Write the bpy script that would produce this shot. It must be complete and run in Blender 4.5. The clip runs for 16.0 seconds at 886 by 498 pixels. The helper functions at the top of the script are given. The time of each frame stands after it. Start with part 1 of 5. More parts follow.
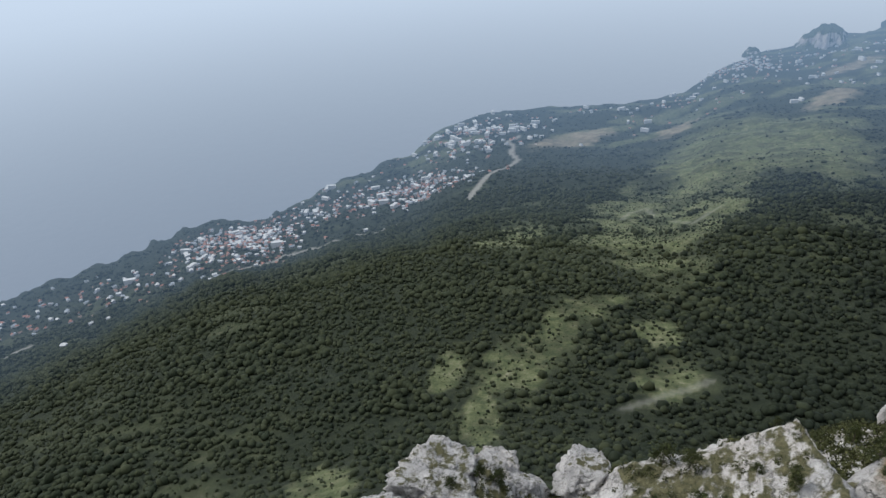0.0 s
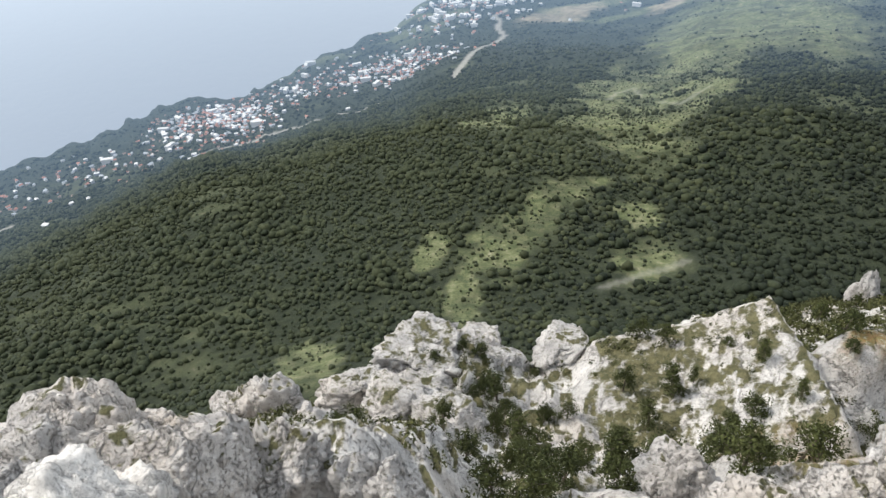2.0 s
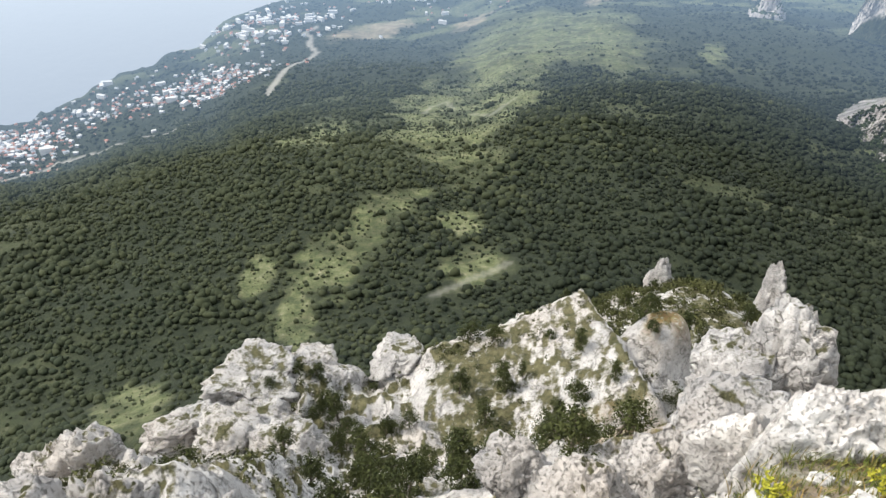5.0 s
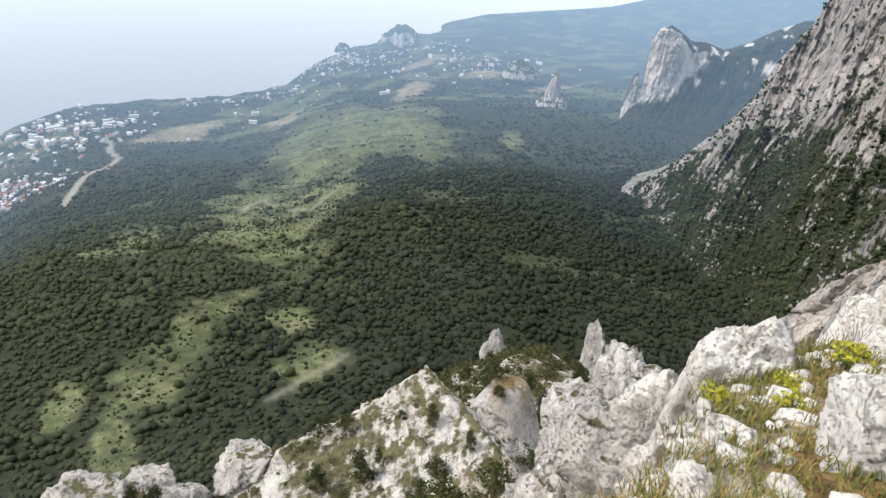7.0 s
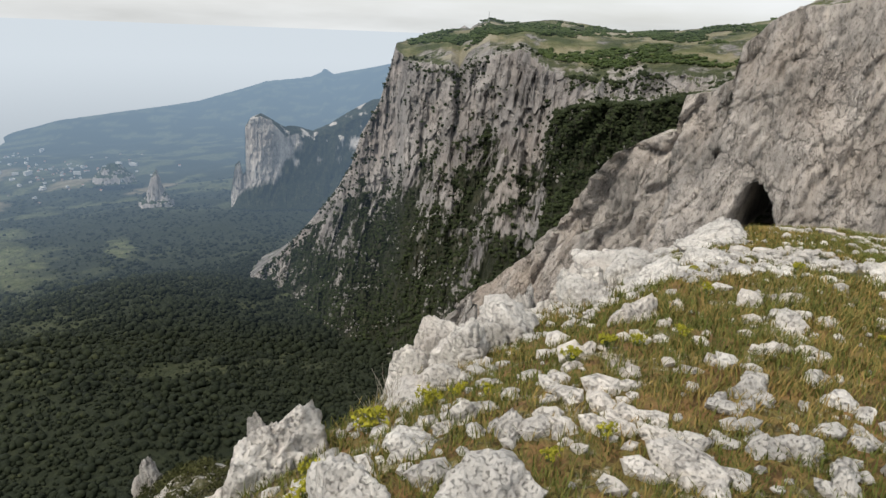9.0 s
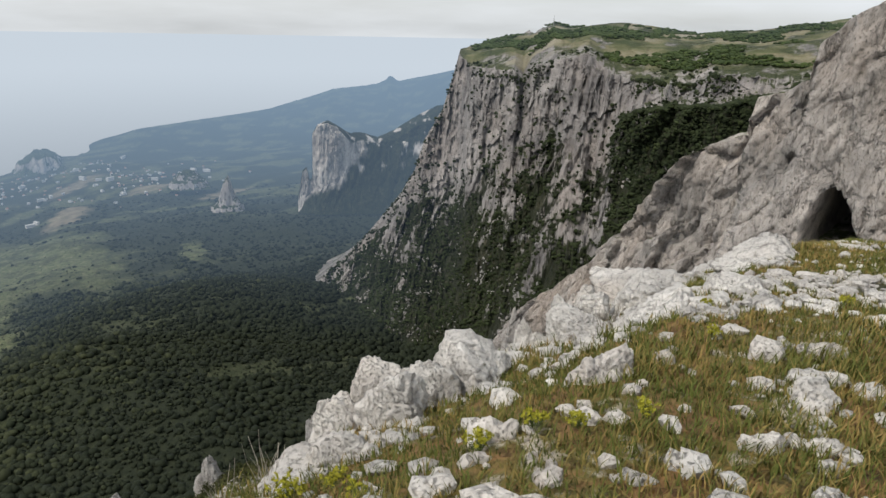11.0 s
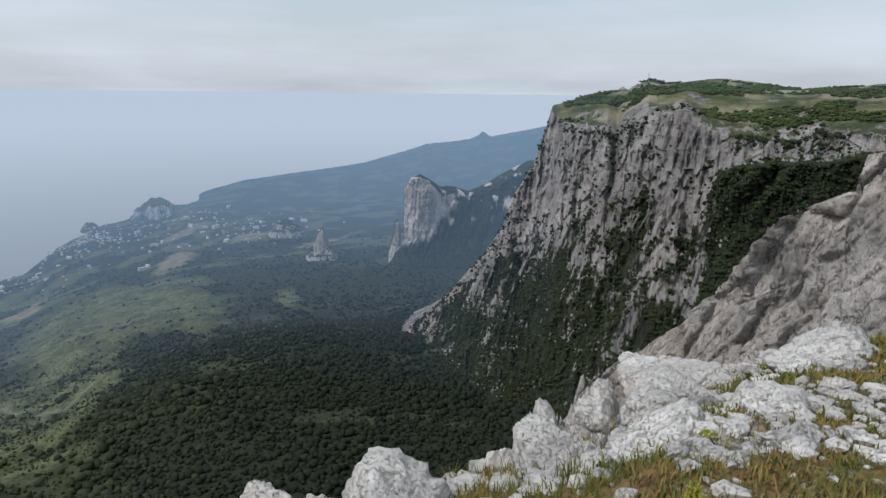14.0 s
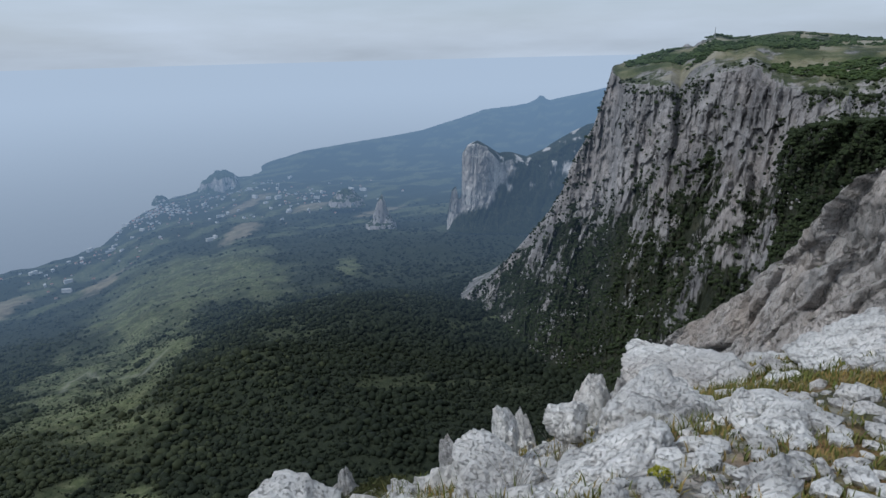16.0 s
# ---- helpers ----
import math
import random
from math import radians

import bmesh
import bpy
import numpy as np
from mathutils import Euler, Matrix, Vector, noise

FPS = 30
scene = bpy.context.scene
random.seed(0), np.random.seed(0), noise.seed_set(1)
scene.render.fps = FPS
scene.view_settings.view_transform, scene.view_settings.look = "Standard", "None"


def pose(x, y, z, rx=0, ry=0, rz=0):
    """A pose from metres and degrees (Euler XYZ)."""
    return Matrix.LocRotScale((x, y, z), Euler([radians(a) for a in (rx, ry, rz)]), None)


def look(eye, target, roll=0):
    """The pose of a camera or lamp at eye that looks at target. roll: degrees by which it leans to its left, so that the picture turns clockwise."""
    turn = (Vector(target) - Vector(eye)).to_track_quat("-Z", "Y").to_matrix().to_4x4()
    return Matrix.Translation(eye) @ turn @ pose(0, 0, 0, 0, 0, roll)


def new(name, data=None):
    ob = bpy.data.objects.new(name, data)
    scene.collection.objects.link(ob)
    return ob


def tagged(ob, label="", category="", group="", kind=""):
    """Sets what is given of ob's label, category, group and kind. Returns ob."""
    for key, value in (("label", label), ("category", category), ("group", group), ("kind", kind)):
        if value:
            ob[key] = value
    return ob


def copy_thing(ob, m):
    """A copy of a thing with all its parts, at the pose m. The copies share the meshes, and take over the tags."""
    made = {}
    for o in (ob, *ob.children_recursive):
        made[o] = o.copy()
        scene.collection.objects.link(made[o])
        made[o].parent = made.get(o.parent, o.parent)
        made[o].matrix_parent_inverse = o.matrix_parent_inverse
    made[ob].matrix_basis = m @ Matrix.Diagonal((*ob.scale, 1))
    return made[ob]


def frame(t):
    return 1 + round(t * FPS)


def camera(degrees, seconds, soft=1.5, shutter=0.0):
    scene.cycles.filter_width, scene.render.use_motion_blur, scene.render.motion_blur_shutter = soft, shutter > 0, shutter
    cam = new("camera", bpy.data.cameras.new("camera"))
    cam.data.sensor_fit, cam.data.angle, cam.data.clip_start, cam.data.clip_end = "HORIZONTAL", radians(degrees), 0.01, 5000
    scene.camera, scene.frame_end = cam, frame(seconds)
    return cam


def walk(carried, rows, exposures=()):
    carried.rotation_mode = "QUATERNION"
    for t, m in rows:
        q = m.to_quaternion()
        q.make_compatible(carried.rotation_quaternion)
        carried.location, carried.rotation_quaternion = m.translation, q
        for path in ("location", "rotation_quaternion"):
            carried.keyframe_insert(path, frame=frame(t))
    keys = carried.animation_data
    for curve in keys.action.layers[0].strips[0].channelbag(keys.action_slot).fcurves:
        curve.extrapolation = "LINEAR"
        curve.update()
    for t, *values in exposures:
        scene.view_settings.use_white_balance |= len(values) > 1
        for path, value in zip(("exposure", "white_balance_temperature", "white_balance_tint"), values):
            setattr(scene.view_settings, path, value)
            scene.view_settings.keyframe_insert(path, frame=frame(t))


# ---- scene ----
import itertools

# The lookout's eye at 8.5 s is the origin of the plan; the cliff top lies about 1.7 m below it.
cam = camera(66.4, 16.0, soft=1.5)
# seconds, eye x y z, heading (left of +y), pitch, roll
PATH = [
    (0, 0.58, 0.73, 0.27, 7.57, -25.80, -4.93),
    (0.5, 0.59, 0.67, 0.10, 6.81, -23.46, -5.58),
    (1, 0.63, 0.71, 0.03, 5.71, -30.55, -5.50),
    (1.5, 0.54, 0.79, -0.00, 3.04, -36.43, -3.91),
    (2, 0.44, 0.90, 0.01, 6.91, -35.91, -4.41),
    (2.5, 0.41, 0.99, 0.00, 12.74, -33.49, -5.74),
    (3, 0.44, 1.00, -0.05, 13.31, -31.33, -4.23),
    (3.5, 0.53, 0.95, -0.02, 11.09, -33.77, -3.22),
    (4, 0.63, 0.88, 0.07, 4.04, -35.30, -1.63),
    (4.5, 0.64, 0.84, 0.14, -4.46, -35.47, 0.01),
    (7, -0.40, 0.36, -0.15, -27.10, -26.81, 3.56),
    (7.5, -0.40, 0.25, -0.06, -34.31, -23.39, 4.07),
    (8, -0.23, 0.08, 0.02, -43.49, -20.42, 4.01),
    (8.5, 0.00, 0.00, -0.00, -51.75, -18.51, 2.20),
    (9, 0.35, -0.07, 0.02, -59.24, -18.16, 2.28),
    (11.5, 2.42, -0.26, -0.22, -51.59, -17.77, 2.06),
    (12, 2.68, -0.25, -0.20, -49.51, -17.22, 3.48),
    (12.5, 2.96, -0.30, -0.20, -46.66, -15.57, 2.07),
    (13, 3.30, -0.39, -0.20, -47.00, -16.52, 0.83),
    (13.5, 3.65, -0.32, -0.27, -50.45, -14.14, 1.31),
    (14, 3.96, -0.36, -0.28, -45.85, -13.46, 0.69),
    (14.5, 4.25, -0.42, -0.29, -40.40, -16.10, -0.39),
    (15, 4.56, -0.38, -0.35, -41.51, -14.29, 1.64),
    (15.5, 4.85, -0.45, -0.34, -39.45, -13.72, 0.60),
    (16, 5.24, -0.42, -0.33, -40.69, -16.21, -1.41),
]


def eye_pose(x, y, z, heading, pitch, roll):
    ahead = Vector((-math.sin(radians(heading)) * math.cos(radians(pitch)), math.cos(radians(heading)) * math.cos(radians(pitch)), math.sin(radians(pitch))))
    return look((x, y, z), Vector((x, y, z)) + ahead, roll)


EXPOSURES = [(0, 0.4, 6000, 10), (0.9, 0.42, 5950, 10), (1.3, 0.85, 6300, 10), (1.6, 1.15, 6400, 10), (3.0, 1.2, 6350, 10), (4.5, 1.32, 6450, 10), (7.0, 1.16, 6500, 11), (8.0, 0.84, 6550, 11), (9.0, 0.46, 6800, 10),
             (11.5, 0.32, 6500, 10), (12.5, 0.32, 6350, 10), (13.5, 0.22, 6300, 10), (14.5, 0.04, 5750, 10), (16.0, -0.08, 5600, 9)]
walk(cam, [(t, eye_pose(*row)) for t, *row in PATH], EXPOSURES)

# ---- world and sun ----
SUN_HEADING, SUN_HEIGHT = 75.0, 52.0  # bearing left of +y, height above the horizon
world = bpy.data.worlds.new("sky")
scene.world = world
world.use_nodes = True
wn, wl = world.node_tree.nodes, world.node_tree.links
wn.clear()
w_out = wn.new("ShaderNodeOutputWorld")
w_sky = wn.new("ShaderNodeTexSky")
w_sky.sky_type, w_sky.sun_disc = "NISHITA", False
w_sky.sun_elevation, w_sky.sun_rotation = radians(SUN_HEIGHT), radians(-SUN_HEADING)
w_sky.dust_density, w_sky.air_density, w_sky.altitude = 4.0, 1.2, 800
w_bg = wn.new("ShaderNodeBackground")
w_bg.inputs[1].default_value = 0.10
w_cloud = wn.new("ShaderNodeBackground")
w_cloud.inputs[0].default_value, w_cloud.inputs[1].default_value = (0.73, 0.77, 0.81, 1), 0.87
w_co = wn.new("ShaderNodeTexCoord")
w_map = wn.new("ShaderNodeMapping")
w_map.inputs["Scale"].default_value = (1.4, 1.4, 9.0)
w_no = wn.new("ShaderNodeTexNoise")
w_no.inputs["Scale"].default_value, w_no.inputs["Detail"].default_value, w_no.inputs["Roughness"].default_value = 1.6, 5, 0.55
w_ramp = wn.new("ShaderNodeMapRange")
w_ramp.inputs[1].default_value, w_ramp.inputs[2].default_value = 0.35, 0.7
w_ramp.inputs[3].default_value, w_ramp.inputs[4].default_value = 0.62, 0.98
w_mix = wn.new("ShaderNodeMixShader")
wl.new(w_co.outputs["Generated"], w_map.inputs["Vector"])
wl.new(w_map.outputs[0], w_no.inputs["Vector"])
wl.new(w_no.outputs[0], w_ramp.inputs[0])
wl.new(w_sky.outputs[0], w_bg.inputs[0])
wl.new(w_ramp.outputs[0], w_mix.inputs[0])
wl.new(w_bg.outputs[0], w_mix.inputs[1])
wl.new(w_cloud.outputs[0], w_mix.inputs[2])
wl.new(w_mix.outputs[0], w_out.inputs[0])

sun_data = bpy.data.lights.new("sun", "SUN")
sun_data.energy, sun_data.angle, sun_data.color = 1.9, radians(5), (1.0, 0.95, 0.87)
sun = new("sun", sun_data)
sun.rotation_euler = (radians(90 - SUN_HEIGHT), 0, radians(180 + SUN_HEADING))


# ---- numpy noise ----
def mixed(n):
    """Scrambles 32-bit whole numbers to -1..1."""
    n = (n ^ (n >> 13)) * np.uint32(1274126177)
    n = (n ^ (n >> 16)) * np.uint32(2246822519)
    return ((n ^ (n >> 15)) & 0xFFFFFF) / 8388607.5 - 1.0


def spun(q, by):
    return (q * by).astype(np.uint32)


def lattice(i, j, k, seed):
    return mixed(spun(i, 374761393) + spun(j, 668265263) + spun(k, 2147483647) + np.uint32(seed * 1274126177 & 0xFFFFFFFF))


def vnoise(x, y, z=0.0, seed=0):
    """Smooth value noise in -1..1."""
    x, y, z = np.broadcast_arrays(np.asarray(x, float), np.asarray(y, float), np.asarray(z, float))
    shape = np.shape(x)
    x, y, z = (np.atleast_1d(q) for q in (x, y, z))
    fx, fy, fz = np.floor(x), np.floor(y), np.floor(z)
    u, v, w = x - fx, y - fy, z - fz
    u, v, w = (q * q * q * (q * (q * 6 - 15) + 10) for q in (u, v, w))
    i, j, k = spun(fx.astype(np.int64), 374761393), spun(fy.astype(np.int64), 668265263), spun(fz.astype(np.int64), 2147483647)
    k = k + np.uint32(seed * 1274126177 & 0xFFFFFFFF)
    out = 0.0
    for di, wi in ((0, 1 - u), (374761393, u)):
        for dj, wj in ((0, 1 - v), (668265263, v)):
            n, side = i + np.uint32(di) + j + np.uint32(dj) + k, wi * wj
            a = mixed(n)
            out = out + side * (a + w * (mixed(n + np.uint32(2147483647)) - a))
    return out.reshape(shape)


def fbm(x, y, z=0.0, octaves=5, seed=0, gain=0.5):
    out, amp, total = 0.0, 1.0, 0.0
    for o in range(octaves):
        s = 2.03**o
        out = out + amp * vnoise(np.asarray(x) * s + 13.7 * o, np.asarray(y) * s - 7.3 * o, np.asarray(z) * s + 3.1 * o, seed + o)
        total += amp
        amp *= gain
    return out / total


def ridged(x, y, z=0.0, octaves=5, seed=0, gain=0.55):
    """Sharp crests at 1, broad hollows at 0."""
    out, amp, total = 0.0, 1.0, 0.0
    for o in range(octaves):
        s = 2.03**o
        out = out + amp * (1 - np.abs(vnoise(np.asarray(x) * s + 5.1 * o, np.asarray(y) * s + 9.2 * o, np.asarray(z) * s - 4.4 * o, seed + o)) * 2).clip(-1, 1)
        total += amp
        amp *= gain
    return out / total


def cells(x, y, z, seed=0):
    """Blocky noise: a level in -1..1 for the nearest cell, and the distance to the joint with the next one."""
    x, y, z = np.broadcast_arrays(np.asarray(x, float), np.asarray(y, float), np.asarray(z, float))
    i, j, k = (np.floor(q).astype(np.int64) for q in (x, y, z))
    first, second, level = np.full(x.shape, 9.0), np.full(x.shape, 9.0), np.zeros(x.shape)
    for di, dj, dk in itertools.product((-1, 0, 1), repeat=3):
        a, b, c = i + di, j + dj, k + dk
        jit = lattice(a, b, c, seed)
        d = np.sqrt((a + 0.5 + 0.42 * jit - x) ** 2 + (b + 0.5 + 0.42 * np.sin(jit * 37.0) - y) ** 2 + (c + 0.5 + 0.42 * np.sin(jit * 71.0) - z) ** 2)
        nearer = d < first
        second = np.where(nearer, first, np.minimum(second, d))
        level = np.where(nearer, np.sin(jit * 113.0), level)
        first = np.where(nearer, d, first)
    return level, second - first


def smooth(a, b, x):
    t = np.clip((np.asarray(x, float) - a) / (b - a), 0, 1)
    return t * t * (3 - 2 * t)


# ---- mesh helpers ----
def part(name, mesh, material, parent=None, label=""):
    """Links a mesh or bmesh as one object under a thing."""
    if not isinstance(mesh, bpy.types.Mesh):
        bm, mesh = mesh, bpy.data.meshes.new(name)
        bm.to_mesh(mesh)
        bm.free()
    if material and not mesh.materials:
        mesh.materials.append(material)
    ob = new(name, mesh)
    if parent:
        ob.parent = parent
    return tagged(ob, label)


def mesh_from(name, verts, faces, material=None, soft=False, **values):
    """A mesh from arrays: verts (n, 3), faces (m, 3 or 4); values are float attributes, one a vertex."""
    verts, faces = np.asarray(verts, np.float32), np.asarray(faces, np.int32)
    me = bpy.data.meshes.new(name)
    me.vertices.add(len(verts))
    me.vertices.foreach_set("co", verts.ravel())
    me.loops.add(faces.size)
    me.loops.foreach_set("vertex_index", faces.ravel())
    me.polygons.add(len(faces))
    me.polygons.foreach_set("loop_start", np.arange(0, faces.size, faces.shape[1], dtype=np.int32))
    me.polygons.foreach_set("use_smooth", np.full(len(faces), soft))
    me.update(calc_edges=True)
    for key, v in values.items():
        me.attributes.new(key, "FLOAT", "POINT").data.foreach_set("value", np.asarray(v, np.float32).ravel())
    if material:
        me.materials.append(material)
    return me


def grid_faces(rows, cols, loop=False):
    n = np.arange(rows * cols).reshape(rows, cols)
    if loop:
        n = np.concatenate([n, n[:, :1]], 1)
    return np.stack([n[:-1, :-1], n[:-1, 1:], n[1:, 1:], n[1:, :-1]], -1).reshape(-1, 4)


def many(base_v, base_f, where, size, turn, jitter=0.0, seed=0):
    """Joins many scaled, turned copies of one small shape into arrays."""
    rng = np.random.default_rng(seed)
    n, k = len(where), len(base_v)
    c, s = np.cos(turn)[:, None], np.sin(turn)[:, None]
    v = base_v[None] * (1 + jitter * rng.uniform(-1, 1, (n, k, 1)))
    v = v * size[:, None, :]
    v = np.stack([v[..., 0] * c - v[..., 1] * s, v[..., 0] * s + v[..., 1] * c, v[..., 2]], -1) + where[:, None, :]
    f = base_f[None] + (np.arange(n) * k)[:, None, None]
    return v.reshape(-1, 3), f.reshape(-1, base_f.shape[1])


def ico(level):
    bm = bmesh.new()
    bmesh.ops.create_icosphere(bm, subdivisions=level, radius=1)
    v = np.array([q.co[:] for q in bm.verts])
    f = np.array([[q.index for q in p.verts] for p in bm.faces])
    bm.free()
    return v, f


def bearing(heading, far):
    """Plan x, y at a heading (degrees left of +y) and distance from the lookout."""
    h = np.radians(heading)
    return -np.sin(h) * far, np.cos(h) * far


# ---- materials ----
def material(name, rough=0.9):
    m = bpy.data.materials.new(name)
    m.use_nodes = True
    nt = m.node_tree
    bsdf = nt.nodes["Principled BSDF"]
    bsdf.inputs["Roughness"].default_value = rough
    bsdf.inputs["Specular IOR Level"].default_value = 0.25
    return m, nt.nodes, nt.links, bsdf


def node(nodes, kind, **inputs):
    n = nodes.new("ShaderNode" + kind)
    for key, v in inputs.items():
        n.inputs[key.replace("_", " ")].default_value = v
    return n


def ramp(nodes, links, source, stops):
    r = nodes.new("ShaderNodeValToRGB")
    while len(r.color_ramp.elements) < len(stops):
        r.color_ramp.elements.new(0.5)
    for e, (p, c) in zip(r.color_ramp.elements, stops):
        e.position, e.color = p, (*c, 1)
    links.new(source, r.inputs[0])
    return r.outputs[0]


def blend(nodes, links, fac, a, b, kind="MIX"):
    m = nodes.new("ShaderNodeMix")
    m.data_type, m.blend_type = "RGBA", kind
    for sock, v in ((m.inputs[0], fac), (m.inputs[6], a), (m.inputs[7], b)):
        if isinstance(v, (int, float)):
            sock.default_value = v
        elif isinstance(v, tuple):
            sock.default_value = (*v, 1)
        else:
            links.new(v, sock)
    return m.outputs[2]


def spread(nodes, links, source, lo, hi, to_lo=0.0, to_hi=1.0):
    m = nodes.new("ShaderNodeMapRange")
    for n, v in enumerate((lo, hi, to_lo, to_hi)):
        m.inputs[n + 1].default_value = v
    links.new(source, m.inputs[0])
    return m.outputs[0]


def noise_of(nodes, links, coords, scale, detail=6, rough=0.6, stretch=None):
    n = node(nodes, "TexNoise", Scale=scale, Detail=detail, Roughness=rough)
    if stretch:
        mp = nodes.new("ShaderNodeMapping")
        mp.inputs["Scale"].default_value = stretch
        links.new(coords, mp.inputs["Vector"])
        coords = mp.outputs[0]
    links.new(coords, n.inputs["Vector"])
    return n.outputs[0]


def up_ness(nodes, links):
    g = nodes.new("ShaderNodeNewGeometry")
    s = nodes.new("ShaderNodeSeparateXYZ")
    links.new(g.outputs["Normal"], s.inputs[0])
    return s.outputs[2], g.outputs["Position"]


def bump(nodes, links, bsdf, height, strength, far):
    b = node(nodes, "Bump", Strength=strength, Distance=far)
    links.new(height, b.inputs["Height"])
    links.new(b.outputs[0], bsdf.inputs["Normal"])


def haze_glow(m, nodes, links, bsdf, start, reach, most, near_tone=(0.155, 0.235, 0.35), far_tone=(0.235, 0.345, 0.475)):
    """Haze painted into a material: a bluish glow mixed in, stronger with distance."""
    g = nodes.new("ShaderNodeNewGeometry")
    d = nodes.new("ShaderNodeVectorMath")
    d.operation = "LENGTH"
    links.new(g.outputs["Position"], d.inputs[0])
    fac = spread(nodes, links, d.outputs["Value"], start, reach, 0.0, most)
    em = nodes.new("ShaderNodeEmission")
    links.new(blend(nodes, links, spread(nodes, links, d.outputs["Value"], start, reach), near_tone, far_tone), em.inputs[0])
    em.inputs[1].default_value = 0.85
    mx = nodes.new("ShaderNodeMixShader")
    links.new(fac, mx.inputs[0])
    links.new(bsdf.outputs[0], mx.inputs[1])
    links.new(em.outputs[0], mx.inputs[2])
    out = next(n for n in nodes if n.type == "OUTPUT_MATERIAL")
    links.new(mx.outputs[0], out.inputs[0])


def limestone(name, scale, light, dark, warm, grass=None, depth=0.1, strata=(1, 1, 1), crack=1.0, glow=None, soil=None, sward=None, soil_scale=2.6, pits=0.0, rift_dark=0.6, speckle=0.75):
    """Pale weathered limestone: broad stains, grain, dark cracks, and turf on the flatter ledges if asked."""
    m, n, l, b = material(name, 0.92)
    up, where = up_ness(n, l)
    coarse = noise_of(n, l, where, 0.35 / scale, 6, 0.62, strata)
    fine = noise_of(n, l, where, 3.5 / scale, 8, 0.7, strata)
    tint = noise_of(n, l, where, 0.16 / scale, 3, 0.5)
    base = ramp(n, l, coarse, ((0.30, dark), (0.47, tuple((p + q) / 2 for p, q in zip(dark, light))), (0.62, light)))
    base = blend(n, l, spread(n, l, tint, 0.48, 0.72, 0, 0.65), base, warm)
    speck = ramp(n, l, fine, ((0.33, (0.35, 0.34, 0.33)), (0.47, (0.9, 0.9, 0.9)), (0.7, (1.08, 1.08, 1.08))))
    base = blend(n, l, speckle, base, speck, "MULTIPLY")
    rift = n.new("ShaderNodeMath")
    rift.operation = "SUBTRACT"
    rift.inputs[1].default_value = 0.5
    l.new(noise_of(n, l, where, 0.45 * crack / scale, 5, 0.55, strata), rift.inputs[0])
    rift_a = n.new("ShaderNodeMath")
    rift_a.operation = "ABSOLUTE"
    l.new(rift.outputs[0], rift_a.inputs[0])
    seam = spread(n, l, rift_a.outputs[0], 0.0, 0.035)
    base = blend(n, l, spread(n, l, rift_a.outputs[0], 0.0, 0.014, rift_dark, 0.0), base, (0.07, 0.065, 0.06))
    pit = None
    if pits:
        pit = spread(n, l, noise_of(n, l, where, 12.0 / scale, 5, 0.7, strata), 0.33, 0.45)
        base = blend(n, l, spread(n, l, pit, 0.0, 1.0, pits, 0.0), base, (0.10, 0.095, 0.088))
    if grass:
        edge = noise_of(n, l, where, 0.9 / scale, 6, 0.7)
        add = n.new("ShaderNodeMath")
        add.operation = "ADD"
        l.new(spread(n, l, edge, 0.3, 0.7, -0.22, 0.22), add.inputs[0])
        l.new(up, add.inputs[1])
        turf = ramp(n, l, noise_of(n, l, where, 2.2 / scale, 5, 0.7), ((0.35, grass[0]), (0.65, grass[1])))
        base = blend(n, l, spread(n, l, add.outputs[0], grass[2], grass[2] + 0.12), base, turf)
    if soil:
        a = n.new("ShaderNodeAttribute")
        a.attribute_name = "turf"
        earth = ramp(n, l, noise_of(n, l, where, soil_scale, 8, 0.72), soil)
        base = blend(n, l, a.outputs["Fac"], base, earth)
    if sward:
        a = n.new("ShaderNodeAttribute")
        a.attribute_name = "sward"
        base = blend(n, l, a.outputs["Fac"], base, ramp(n, l, noise_of(n, l, where, 0.012, 6, 0.6), sward))
    l.new(base, b.inputs["Base Color"])
    h = n.new("ShaderNodeMath")
    h.operation = "ADD"
    l.new(fine, h.inputs[0])
    l.new(seam, h.inputs[1])
    if pit is not None:
        deep = n.new("ShaderNodeMath")
        deep.operation = "ADD"
        l.new(h.outputs[0], deep.inputs[0])
        l.new(pit, deep.inputs[1])
        h = deep
    bump(n, l, b, h.outputs[0], 0.9, depth)
    if glow:
        haze_glow(m, n, l, b, *glow)
    return m


def leafy(name, dark, light, scale=0.3, rough=0.8, glow=None):
    """Foliage that varies from clump to clump and in broad patches."""
    m, n, l, b = material(name, rough)
    g = n.new("ShaderNodeNewGeometry")
    patch = noise_of(n, l, g.outputs["Position"], scale, 3, 0.5)
    c = ramp(n, l, g.outputs["Random Per Island"], ((0.0, dark), (0.75, tuple((p + q) / 2 for p, q in zip(dark, light))), (1.0, light)))
    c = blend(n, l, spread(n, l, patch, 0.35, 0.65, 0.0, 0.6), c, light)
    l.new(c, b.inputs["Base Color"])
    b.inputs["Specular IOR Level"].default_value = 0.15
    if glow:
        haze_glow(m, n, l, b, *glow)
    return m


